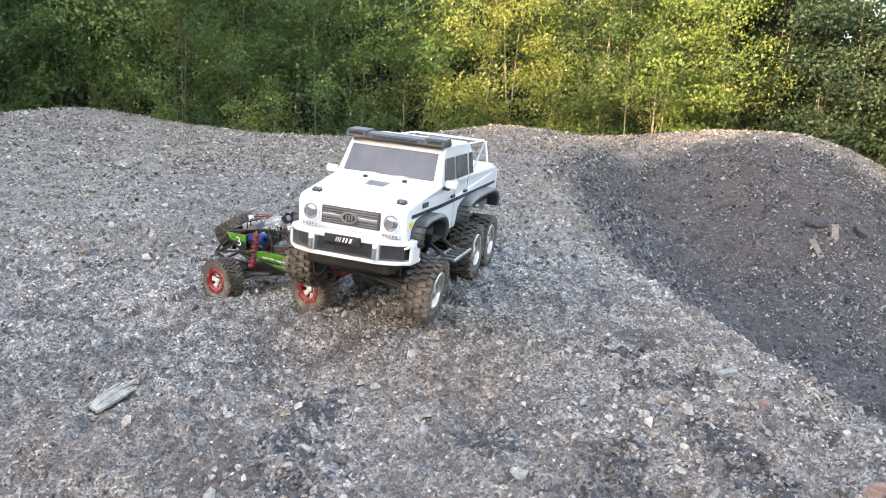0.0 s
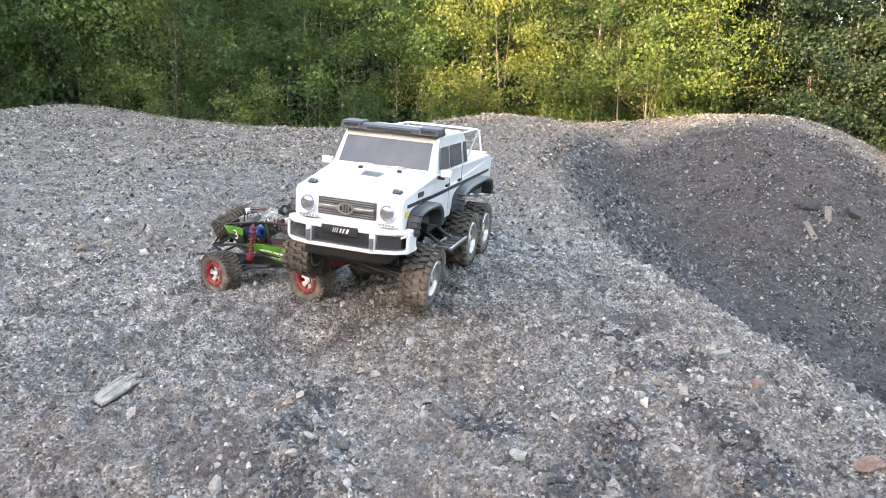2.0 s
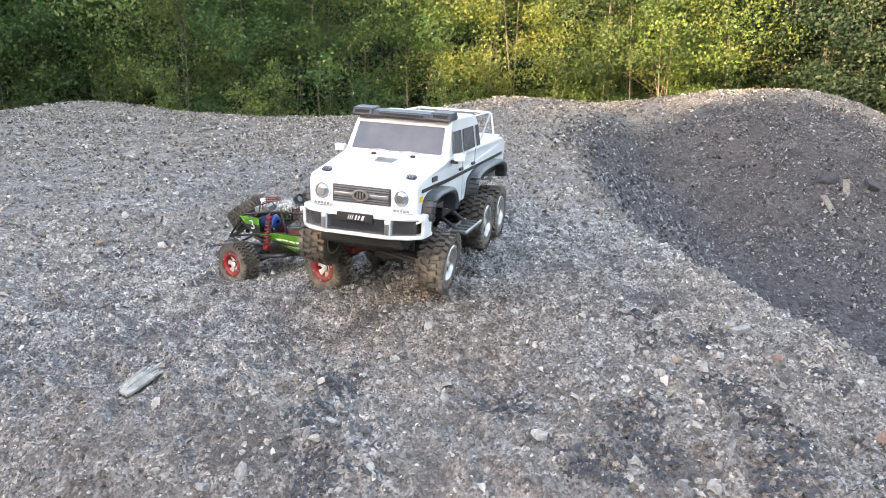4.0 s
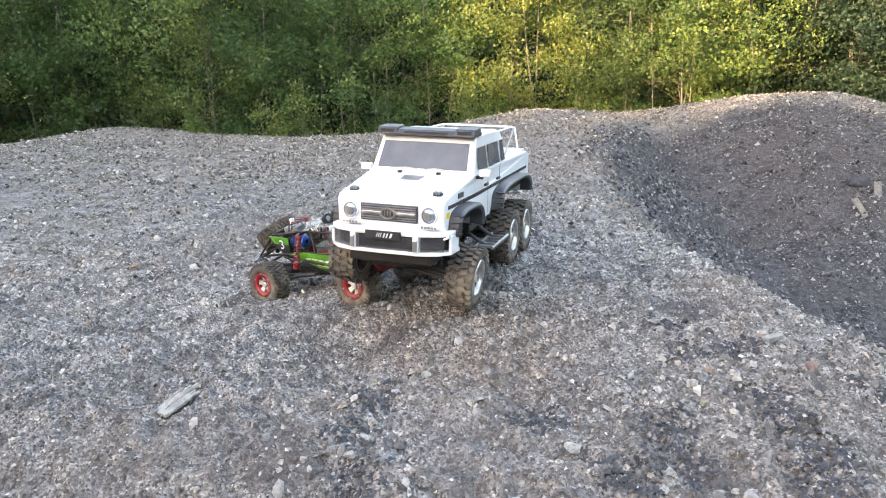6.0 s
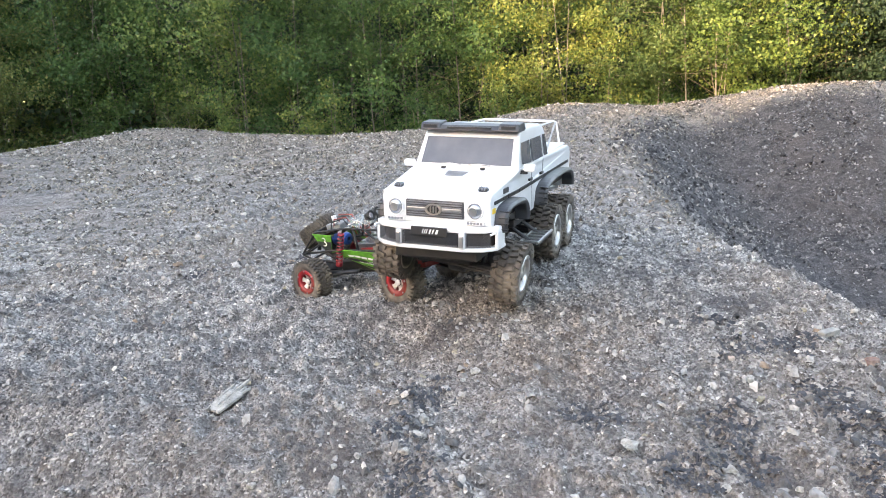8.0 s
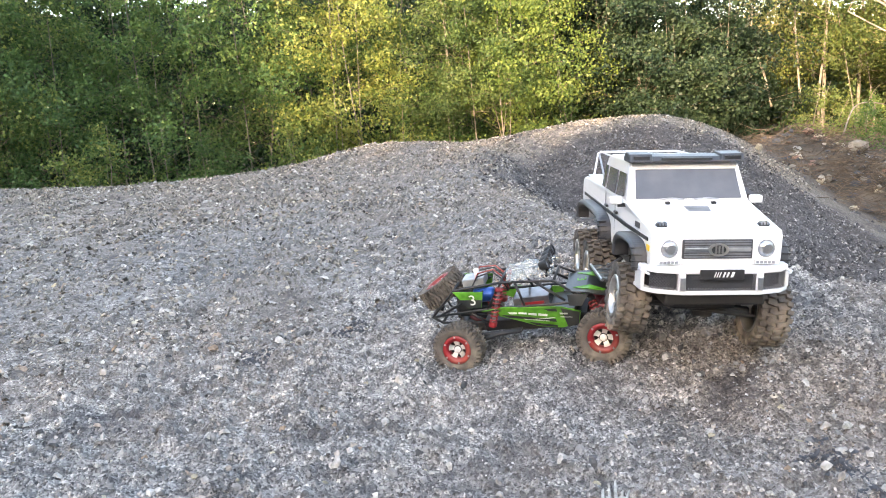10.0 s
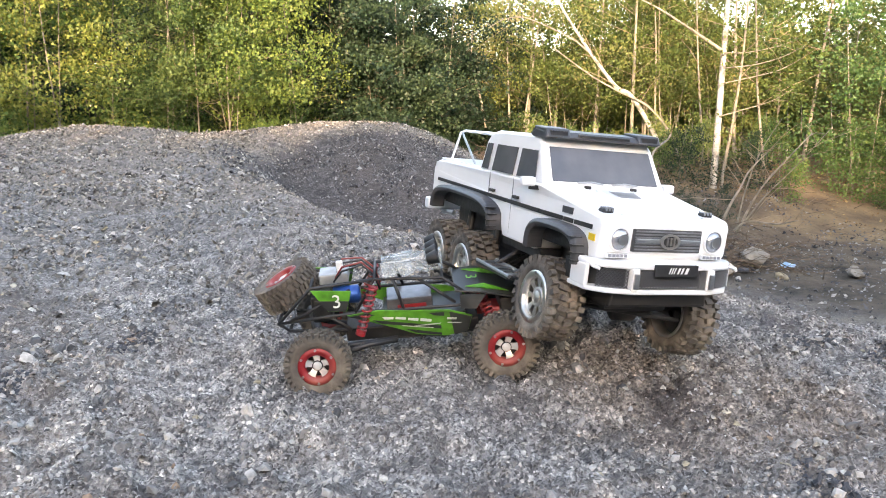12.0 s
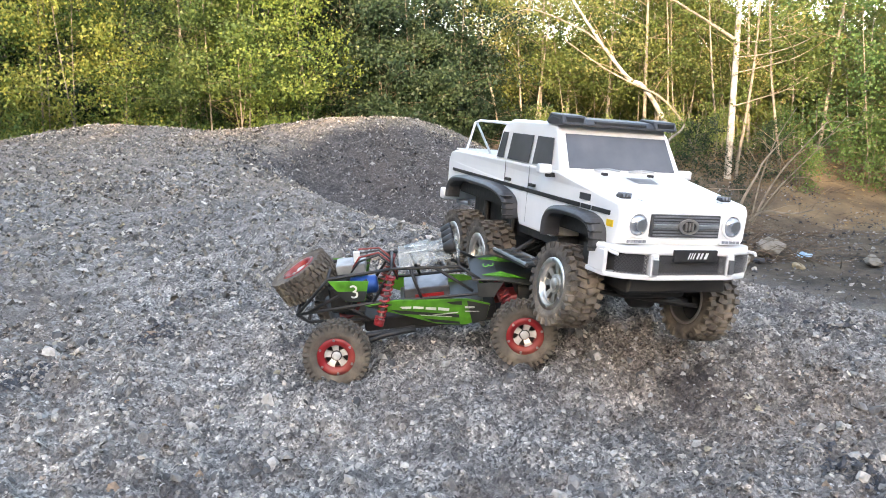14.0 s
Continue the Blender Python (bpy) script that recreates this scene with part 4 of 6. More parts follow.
        # rear lamp
        part("rear_lamp", box(*(sorted((s * 0.085, s * 0.104))), 0.6315, 0.636, -0.012, 0.022), M_RED, e)
    # bonnet
    part("bonnet_scoop", prism([(0.075, 0.037), (0.080, 0.0435), (0.125, 0.0508), (0.130, 0.044)], -0.034, 0.034), M_WHITE, e, bevel=0.002)
    for s in (-1, 1):
        part("bonnet_grime", slab([(s * 0.006 - 0.012, 0.083, 0.0447), (s * 0.006 + 0.012, 0.083, 0.0447), (s * 0.006 + 0.016, 0.110, 0.0489), (s * 0.006 - 0.014, 0.112, 0.0492)], 0.0003), M_SILVERPL, e)
        part("wiper", tube([(s * 0.008, 0.148, 0.056), (s * 0.03, 0.1465, 0.0585), (s * 0.052, 0.1475, 0.0565)], 0.0013), M_STEEL, e)
        part("washer_nozzle", box(s * 0.04 - 0.004, s * 0.04 + 0.004, 0.134, 0.142, 0.049, 0.0535), M_BLACK, e, bevel=0.001)
        part("bonnet_seam", box(s * 0.067 - 0.0005, s * 0.067 + 0.0005, 0.0, 0.147, 0.030, 0.0302), M_GREYPL, e)
    # grille
    gr = part("grille", box(-0.058, 0.058, -0.0125, -0.008, -0.016, 0.0145), M_GREYPL, e, "dark slatted radiator grille with a bright bar", bevel=0.001)
    for k in range(7):
        part("slat", box(-0.055, 0.055, -0.0142, -0.0122, -0.0135 + 0.004 * k, -0.0117 + 0.004 * k), M_SLAT, gr)
    part("grille_bar", box(-0.055, 0.055, -0.0165, -0.0122, -0.003, 0.002), M_STEEL, gr, bevel=0.001)
    bm = bmesh.new()
    lathe([(0, 0.009), (0, 0.0125), (-0.003, 0.0125), (-0.003, 0.009)], 28, bm, Matrix.Translation((0, -0.0165, -0.0005)) @ Matrix.Diagonal((1.35, 1, 0.82, 1)) @ Matrix.Rotation(radians(90), 4, "Z"), True)
    part("badge_ring", bm, M_CHROME, gr, "chrome oval badge ring")
    for x in (-0.005, 0.0005, 0.006):
        part("badge_bar", box(x - 0.0014, x + 0.0014, -0.0198, -0.0165, -0.006, 0.005), M_CHROME, gr)
    part("badge_plate", lathe([(0, 0.001), (0, 0.0092), (-0.001, 0.0092), (-0.001, 0.001)], 24, None, Matrix.Translation((0, -0.0168, -0.0005)) @ Matrix.Diagonal((1.35, 1, 0.82, 1)) @ Matrix.Rotation(radians(90), 4, "Z")), M_BLACK, gr)
    # front bumper: a bent beam with a centre duct and two corner ducts
    outline = [(-0.124, 0.035), (-0.122, -0.004), (-0.104, -0.024), (-0.064, -0.036), (0.064, -0.036), (0.104, -0.024), (0.122, -0.004), (0.124, 0.035), (0.108, 0.035), (0.108, 0.004), (-0.108, 0.004), (-0.108, 0.035)]
    def beam(z0, z1, inset=0.0):
        bm = bmesh.new()
        a = [bm.verts.new((x * (1 - inset), y + inset * 0.3, z0)) for x, y in outline]
        b = [bm.verts.new((x * (1 - inset), y + inset * 0.3, z1)) for x, y in outline]
        bm.faces.new(a[::-1]), bm.faces.new(b)
        for i in range(len(a)):
            j = (i + 1) % len(a)
            bm.faces.new((a[i], a[j], b[j], b[i]))
        bmesh.ops.recalc_face_normals(bm, faces=bm.faces)
        return bm
    bp = part("front_bumper", beam(-0.036, -0.027), M_WHITE, e, "white front bumper with black mesh ducts", bevel=0.003)
    part("bumper_lip", beam(-0.069, -0.062), M_WHITE, bp, bevel=0.002)
    part("bumper_core", beam(-0.063, -0.035, 0.06), M_BLACK, bp)
    for s in (-1, 1):
        for x0, x1, y0, y1 in ((0.058, 0.070, -0.038, -0.02), (0.1165, 0.1235, -0.006, 0.03)):
            part("bumper_post", box(*(sorted((s * x0, s * x1))), y0, y1, -0.064, -0.034), M_WHITE, bp, bevel=0.002)
        part("skid_stud", box(*(sorted((s * 0.060, s * 0.068))), -0.0415, -0.037, -0.060, -0.040), M_STEEL, bp, bevel=0.001)
    def mesh_grid(c0, c1, z0, z1, nx_, nz_):
        bm = bmesh.new()
        p, q = Vector(c0), Vector(c1)
        d = (q - p) / nx_
        for i in range(-nz_, nx_ + 1):
            for sgn in (1, -1):
                pts = []
                for k in range(nz_ + 1):
                    u = i + (k if sgn > 0 else nz_ - k)
                    if 0 <= u <= nx_:
                        pts.append((*(p + d * u), z0 + (z1 - z0) * k / nz_))
                if len(pts) > 1:
                    tube([pts[0], pts[-1]], 0.0007, 4, bm)
        return bm
    part("duct_mesh", mesh_grid((-0.058, -0.0345), (0.058, -0.0345), -0.061, -0.037, 24, 5), M_GREYPL, bp, "black diamond mesh")
    for s in (-1, 1):
        part("duct_mesh", mesh_grid((s * 0.072, -0.0315), (s * 0.113, -0.0155), -0.061, -0.037, 9, 5), M_GREYPL, bp)
        part("tow_hook", tube([(s * 0.118, -0.010, -0.0345), (s * 0.122, -0.020, -0.0345), (s * 0.117, -0.027, -0.036)], 0.0022), M_WHITE, bp)
    pl = part("number_plate", box(-0.036, 0.036, -0.0405, -0.037, -0.043, -0.0275), M_BLACK, bp, "black plate with slanted white bars")
    for k, (x, w) in enumerate(((-0.014, 0.0016), (-0.010, 0.0016), (-0.006, 0.0016), (0.000, 0.003), (0.006, 0.003), (0.013, 0.0045))):
        bm = slab([(x, -0.0407, -0.039), (x + w, -0.0407, -0.039), (x + w + 0.003, -0.0407, -0.031), (x + 0.003, -0.0407, -0.031)], 0.0005)
        part("plate_bar", bm, M_WHITEPL, pl)
    # roof lamp bar
    bar = [(0.176, 0.1185), (0.170, 0.121), (0.180, 0.129), (0.205, 0.132), (0.226, 0.123), (0.215, 0.1185)]
    rb = part("roof_bar", prism(bar, -0.101, 0.101), M_GREYPL, e, "dark grey roof scoop with two lamp pods", bevel=0.002)
    for s in (-1, 1):
        pod = part("lamp_pod", prism([(0.168, 0.1205), (0.176, 0.1335), (0.212, 0.136), (0.224, 0.123)], s * 0.060, s * 0.1005), M_GREYPL, rb, bevel=0.002)
        part("pod_lens", box(*(sorted((s * 0.066, s * 0.094))), 0.1695, 0.175, 0.1235, 0.130), M_BLACK, pod)
    part("bar_panel", box(-0.045, 0.045, 0.1705, 0.178, 0.1225, 0.127), M_BLACK, rb, bevel=0.001)
    # load bed
    part("bed_floor", box(-0.098, 0.098, 0.402, 0.618, 0.0505, 0.0535), M_WHITE, e, bevel=0.001)
    rail = part("roll_bar", tube([(-0.093, 0.575, 0.052), (-0.090, 0.545, 0.108), (-0.085, 0.535, 0.112), (0.085, 0.535, 0.112), (0.090, 0.545, 0.108), (0.093, 0.575, 0.052)], 0.0024), M_WHITE, e, "white tube roll bar over the load bed")
    for s in (-1, 1):
        part("rail", tube([(s * 0.085, 0.535, 0.112), (s * 0.085, 0.40, 0.112)], 0.0022), M_WHITE, rail)
        part("brace", tube([(s * 0.088, 0.542, 0.108), (s * 0.088, 0.46, 0.052)], 0.0022), M_STEEL, rail)
    part("rear_bumper", box(-0.115, 0.115, 0.632, 0.655, -0.055, -0.032), M_WHITE, e, bevel=0.004)
    # chassis
    for s in (-1, 1):
        part("chassis_rail", box(*(sorted((s * 0.036, s * 0.052))), 0.0, 0.60, -0.078, -0.055), M_BLACK, e, bevel=0.001)
        part("wheel_well", box(*(sorted((s * 0.056, s * 0.100))), 0.022, 0.148, -0.03, 0.006), M_BLACK, e)
        part("wheel_well", box(*(sorted((s * 0.056, s * 0.100))), 0.29, 0.57, -0.03, 0.010), M_BLACK, e)
    part("belly_pan", box(-0.10, 0.10, 0.15, 0.285, -0.062, -0.046), M_BLACK, e, bevel=0.002)
    part("front_skid", box(-0.08, 0.08, -0.012, 0.06, -0.092, -0.058), M_DEEP, e, bevel=0.004)
    axles = ((0.085, -0.104, -0.131), (0.362, -0.116, -0.112), (0.488, -0.116, -0.112))
    for y, zr, zl in axles:
        ax = part("axle", tube([(-0.09, y, zr), (-0.03, y, (zr * 2 + zl) / 3), (0.0, y, (zr + zl) / 2), (0.09, y, zl)], 0.009), M_BLACK, e)
        part("differential", lathe([(-0.02, 0.006), (-0.016, 0.02), (0.012, 0.022), (0.02, 0.006)], 16, m=Matrix.Translation((0.012, y, (zr + zl) / 2))), M_BLACK, ax, smooth=True)
        for s, zz in ((-1, zr), (1, zl)):
            part("shock", tube([(s * 0.074, y + 0.012, zz + 0.01), (s * 0.062, y + 0.02, -0.02)], 0.008, 10), M_BLACK, ax)
            part("link", tube([(s * 0.055, y, zz - 0.004), (s * 0.045, y + (0.10 if y < 0.2 else -0.08), -0.08)], 0.0045), M_BLACK, ax)
            part("steering_arm", tube([(s * 0.08, y - 0.02, zz + 0.004), (0.0, y - 0.024, (zr + zl) / 2 + 0.006)], 0.0035), M_BLACK if y < 0.2 else M_BLACK, ax)
        tilt = math.degrees(math.atan2(zr - zl, 0.23))
        for s, zz in ((-1, zr), (1, zl)):
            make_wheel(e, pose(s * 0.116, y, zz, s * 13 + y * 90, tilt, 0), 0.060, 0.052, M_TYRE, M_CHROME, M_RIM, 8, 0.036, 26, "muddy knobbly tyre on a chrome rim", s, None, 0.82, True)
    part("gear_housing", box(-0.052, 0.052, 0.035, 0.15, -0.112, -0.056), M_DEEP, e, "black gearbox and servo housing", bevel=0.006)
    part("servo", box(-0.07, -0.02, 0.01, 0.05, -0.1, -0.06), M_DEEP, e, bevel=0.003)
    part("rear_housing", box(-0.048, 0.048, 0.32, 0.54, -0.112, -0.05), M_DEEP, e, bevel=0.006)
    part("front_shaft", tube([(0.012, 0.11, -0.115), (0.0, 0.2, -0.075)], 0.004), M_BLACK, e)
    part("steering_rod", tube([(-0.09, 0.055, -0.104), (0.09, 0.055, -0.13)], 0.0035), M_DEEP, e)
    # the shell draws in a little towards the nose
    for ob in e.children_recursive:
        if ob.type == "MESH" and not ob.name.startswith(("wheel.", "tyre", "rim", "spoke", "hub", "bolt")) and ob.name != "wheel":
            for v in ob.data.vertices:
                if v.co.y < 0.15 and v.co.z > -0.085:
                    v.co.x *= 1 - 0.055 * min(1.0, (0.15 - v.co.y) / 0.14) - 0.02 * min(1.0, max(0.0, -v.co.y - 0.002) / 0.02)
    return e


truck = make_truck()


# ---- model buggy ----
B_FWD, B_LEFT = Vector((0.83, -0.551, 0.098)).normalized(), Vector((0.553, 0.833, 0.0)).normalized()
B_UP = B_FWD.cross(B_LEFT)
B_AT = Vector((-0.409, 1.862, 0.469))
buggy_pose = Matrix.Translation(B_AT) @ Matrix((B_FWD, B_LEFT, B_UP)).transposed().to_4x4()
ROLL = Matrix.Translation((0, 0.06, 0.03)) @ Matrix.Rotation(radians(12), 4, "X") @ Matrix.Translation((0, -0.06, -0.03))


def coil(p0, p1, r, turns, wire):
    a, b = Vector(p0), Vector(p1)
    d = (b - a).normalized()
    u = d.orthogonal().normalized()
    w = d.cross(u)
    n = turns * 10
    return tube([a + (b - a) * k / n + r * (u * math.cos(k * 0.628) + w * math.sin(k * 0.628)) for k in range(n + 1)], wire, 5)


def text_part(name, body, size, m, material, parent):
    cu = bpy.data.curves.new(name, "FONT")
    cu.body, cu.size, cu.extrude, cu.align_x, cu.align_y = body, size, 0.0002, "CENTER", "CENTER"
    cu.materials.append(material)
    ob = new(name, cu)
    ob.parent, ob.matrix_basis = parent, m
    return ob


def make_buggy():
    e = thing("model_buggy", buggy_pose, "battered green and black remote-control desert buggy with a spare wheel behind", "toy buggy")

    def bpart(name, bm, material, label="", parent=None, **kw):
        ob = part(name, bm, material, parent or e, label, **kw)
        if parent is None:
            ob.matrix_basis = ROLL
        return ob
    ym = 0.107
    # tub and skid
    bpart("chassis", prism([(0.078, 0.006), (0.138, 0.006), (0.140, 0.03), (0.074, 0.03)], 0.04, 0.25), M_DEEP, "black plastic chassis tub", bevel=0.003)
    bpart("skid_plate", prism([(0.082, 0.0), (0.134, 0.0), (0.13, 0.007), (0.086, 0.007)], 0.09, 0.285), M_DEEP, bevel=0.002)
    # side panels
    for s, y in ((-1, 0.057), (1, 0.157)):
        z_in = 0.012 * -s
        poly = [(0.046, 0.062), (0.075, 0.048), (0.118, 0.030), (0.150, 0.014), (0.195, 0.004), (0.232, 0.012), (0.240, 0.040), (0.205, 0.054), (0.150, 0.060), (0.095, 0.066)]
        pts = [(x, y + z_in * (0.06 - z) / 0.06, z) for x, z in poly]
        pan = bpart("side_panel", slab(pts if s > 0 else pts[::-1], 0.003), M_GREEN, "bright green side panel with dark flashes", bevel=0.001)
        off = s * 0.0034
        for poly2, m2 in (([(0.204, 0.0528), (0.2385, 0.0402), (0.231, 0.013), (0.21, 0.0075)], M_DARKSHELL), ([(0.085, 0.051), (0.19, 0.028), (0.19, 0.022), (0.10, 0.042)], M_DARKSHELL), ([(0.135, 0.028), (0.19, 0.014), (0.19, 0.0095), (0.15, 0.019)], M_DARKSHELL), ([(0.05, 0.0605), (0.078, 0.0645), (0.09, 0.0600), (0.066, 0.0560)], M_DARKSHELL), ([(0.165, 0.012), (0.205, 0.0065), (0.194, 0.0055), (0.172, 0.0095)], M_DARKSHELL), ([(0.172, 0.0545), (0.196, 0.053), (0.196, 0.046), (0.18, 0.049)], M_DARKSHELL), ([(0.128, 0.0365), (0.178, 0.0262), (0.178, 0.0245), (0.131, 0.0342)], M_WHITEPL), ([(0.148, 0.0335), (0.19, 0.0335), (0.188, 0.0315), (0.152, 0.0315)], M_WHITEPL), ([(0.10, 0.055), (0.118, 0.053), (0.117, 0.049), (0.104, 0.050)], M_WHITEPL), ([(0.121, 0.053), (0.137, 0.050), (0.136, 0.046), (0.120, 0.049)], M_WHITEPL), ([(0.140, 0.049), (0.156, 0.046), (0.155, 0.041), (0.139, 0.045)], M_WHITEPL), ([(0.159, 0.046), (0.176, 0.042), (0.175, 0.037), (0.158, 0.041)], M_WHITEPL), ([(0.20, 0.043), (0.215, 0.041), (0.215, 0.037), (0.20, 0.039)], M_WHITEPL), ([(0.20, 0.034), (0.222, 0.031), (0.222, 0.029), (0.20, 0.032)], M_WHITEPL)):
            q = [(x, y + z_in * (0.06 - z) / 0.06 + off, z) for x, z in poly2]
            part("panel_marking", slab(q[::-1] if s > 0 else q, 0.0004 * -1 if s > 0 else 0.0004), m2, pan)
    # cage
    tubes = []
    for s, y in ((-1, 0.06), (1, 0.154)):
        yi = y - s * 0.012
        for a in ([(-0.058, y, 0.058), (0.06, y, 0.064), (0.24, y, 0.060), (0.262, yi, 0.070)], [(0.06, y, 0.064), (0.094, yi, 0.112), (0.198, yi, 0.104), (0.245, y, 0.070)], [(-0.058, y, 0.058), (-0.005, yi, 0.106), (0.094, yi, 0.112)], [(-0.040, y, 0.060), (0.055, yi, 0.098)], [(-0.058, y, 0.058), (-0.045, yi, 0.038), (0.05, yi, 0.03)], [(0.122, yi, 0.110), (0.135, y, 0.062)], [(0.160, yi, 0.107), (0.215, y, 0.066)], [(0.02, y, 0.062), (0.05, yi, 0.030)]):
            tubes.append((a, 0.0026))
    for a in ([(-0.058, 0.06, 0.058), (-0.058, 0.154, 0.058)], [(-0.005, 0.072, 0.106), (-0.005, 0.142, 0.106)], [(0.094, 0.072, 0.112), (0.094, 0.142, 0.112)], [(0.198, 0.072, 0.104), (0.198, 0.142, 0.104)], [(0.262, 0.072, 0.070), (0.262, 0.142, 0.070)], [(-0.045, 0.072, 0.038), (-0.045, 0.142, 0.038)]):
        tubes.append((a, 0.0026))
    for a, r in tubes:
        bpart("cage_tube", tube(a, r, 8), M_BLACK, smooth=True)
    # roof sheet, a little buckled
    bm = bmesh.new()
    g = [[bm.verts.new((0.106 + 0.094 * i / 14, 0.066 + 0.082 * j / 12, 0.117 + 0.004 * i / 14 + 0.013 * math.sin(j / 12 * math.pi) + 0.012 * noise.noise(Vector((i * 0.42, j * 0.45, 2.0))) + 0.006 * noise.noise(Vector((i * 1.1, j * 1.0, 5.0))))) for j in range(13)] for i in range(15)]
    for i in range(14):
        for j in range(12):
            bm.faces.new((g[i][j], g[i + 1][j], g[i + 1][j + 1], g[i][j + 1]))
    rf = bpart("roof_panel", bm, M_CLEAR, "crumpled scuffed clear plastic roof panel")
    rf.modifiers.new("thick", "SOLIDIFY").thickness = 0.0018
    for y in (0.095, 0.118):
        part("roof_stripe", slab([(0.115, y, 0.1265), (0.150, y + 0.010, 0.1235), (0.150, y + 0.014, 0.1235), (0.115, y + 0.004, 0.1265)], 0.0005), M_WHITEPL, rf)
    # lamp bar
    lb = bpart("lamp_bar", tube([(0.188, 0.066, 0.118), (0.186, 0.107, 0.128), (0.188, 0.150, 0.120)], 0.0028), M_BLACK, "black roof lamp bar with four round lamps")
    for k in range(4):
        y = 0.072 + 0.024 * k
        lm = part("lamp", lathe([(-0.012, 0.004), (-0.010, 0.008), (0.004, 0.0108), (0.006, 0.0108), (0.006, 0.009), (0.004, 0.002)], 18, m=Matrix.Translation((0.188, y, 0.139)) @ Matrix.Rotation(radians(-14), 4, "Y")), M_BLACK, lb, smooth=True)
        part("lens", lathe([(0.002, 0.001), (0.002, 0.0092), (0.0048, 0.009), (0.0055, 0.001)], 16, m=Matrix.Translation((0.188, y, 0.139)) @ Matrix.Rotation(radians(-14), 4, "Y")), M_LAMP, lm)
    # bonnet and nose
    bon = bpart("bonnet", slab([(0.215, 0.062, 0.082), (0.255, 0.055, 0.080), (0.315, 0.066, 0.058), (0.322, 0.107, 0.062), (0.315, 0.148, 0.058), (0.255, 0.158, 0.080), (0.215, 0.150, 0.082)], 0.003), M_DARKSHELL, "dark bonnet with green flashes", bevel=0.001)
    for pts in ([(0.232, 0.072, 0.0853), (0.262, 0.066, 0.0818), (0.300, 0.076, 0.0690), (0.262, 0.084, 0.0822)], [(0.232, 0.142, 0.0853), (0.262, 0.148, 0.0818), (0.300, 0.138, 0.0690), (0.262, 0.130, 0.0822)]):
        part("bonnet_flash", slab(pts, 0.0012), M_GREEN, bon)
    text_part("numeral", "3", 0.026, pose(0.244, 0.107, 0.0862, 0, 12, -90), M_GREEN, bon)
    bpart("bonnet_side", slab([(0.222, 0.056, 0.080), (0.222, 0.054, 0.058), (0.246, 0.052, 0.056), (0.262, 0.055, 0.078)], 0.002), M_DARKSHELL)
    bpart("nose", prism([(0.07, 0.03), (0.145, 0.03), (0.14, 0.058), (0.075, 0.058)], 0.285, 0.325), M_BLACK, bevel=0.004)
    bpart("front_bumper", tube([(0.31, 0.06, 0.035), (0.335, 0.08, 0.035), (0.335, 0.135, 0.035), (0.31, 0.155, 0.035)], 0.005), M_BLACK, smooth=True)
    for y in (0.085, 0.130):
        hl = bpart("headlight", lathe([(-0.008, 0.003), (-0.006, 0.010), (0.004, 0.011), (0.004, 0.003)], 16, m=Matrix.Translation((0.318, y, 0.062))), M_BLACK, smooth=True)
        part("lens", lathe([(0.004, 0.001), (0.004, 0.009), (0.006, 0.007), (0.0065, 0.001)], 16, m=Matrix.Translation((0.318, y, 0.062))), M_LAMP, hl)
    # cockpit: battery, motor, receiver, wires
    bpart("battery", box(0.108, 0.180, 0.078, 0.128, 0.046, 0.072), M_PACK, "dark silver battery pack with a red stripe", bevel=0.002)
    bpart("battery_stripe", box(0.125, 0.170, 0.0772, 0.0784, 0.055, 0.062), M_RED)
    bpart("driver_tray", box(0.10, 0.23, 0.066, 0.148, 0.036, 0.046), M_DARKSHELL, bevel=0.002)
    bpart("motor", lathe([(0.026, 0.004), (0.026, 0.0145), (0.064, 0.0145), (0.068, 0.011), (0.068, 0.004)], 22, m=Matrix.Translation((0, 0.103, 0.077))), M_BLUE, "blue motor can", smooth=True)
    bpart("gearbox", box(-0.01, 0.022, 0.085, 0.125, 0.040, 0.086), M_BLACK, bevel=0.004)
    bpart("receiver_box", box(0.006, 0.052, 0.100, 0.135, 0.098, 0.114), M_SILVERPL, "grey receiver box", bevel=0.002)
    bpart("connector", box(0.036, 0.046, 0.098, 0.106, 0.118, 0.135), M_WHITEPL, bevel=0.001)
    for k in range(4):
        y = 0.092 + 0.01 * k
        bpart("wire", tube([(0.03, y, 0.105), (0.045, y - 0.006, 0.124 + 0.003 * k), (0.075, y + 0.004, 0.128), (0.092, y, 0.112), (0.10, y, 0.085)], 0.0016, 6), M_RED if k % 2 else M_BLACK, smooth=True)
    # rear number panels
    for s, y in ((-1, 0.060), (1, 0.154)):
        pts = [(-0.004, y, 0.108), (0.058, y, 0.101), (0.048, y, 0.068), (0.020, y, 0.070)]
        pn = bpart("number_panel", slab(pts[::-1] if s < 0 else pts, -0.002), M_GREEN, "green rear panel with a number", bevel=0.0005)
        part("panel_base", slab([(0.002, y + s * 0.0008, 0.090), (0.053, y + s * 0.0008, 0.085), (0.047, y + s * 0.0008, 0.069), (0.021, y + s * 0.0008, 0.071)], s * -0.0006), M_DARKSHELL, pn)
        text_part("numeral", "3", 0.031, pose(0.034, y + s * 0.0024, 0.086, 90, 0, 0 if s < 0 else 180), M_WHITEPL, pn)
    # suspension
    for p0, p1 in (((0.064, 0.052, 0.030), (0.092, 0.062, 0.104)), ((0.064, 0.162, 0.035), (0.092, 0.150, 0.104))):
        sh = bpart("shock", tube([p0, p1], 0.0035), M_STEEL, "red coil-over shock absorber")
        part("spring", coil(p0, p1, 0.0068, 9, 0.0018), M_RED, sh)
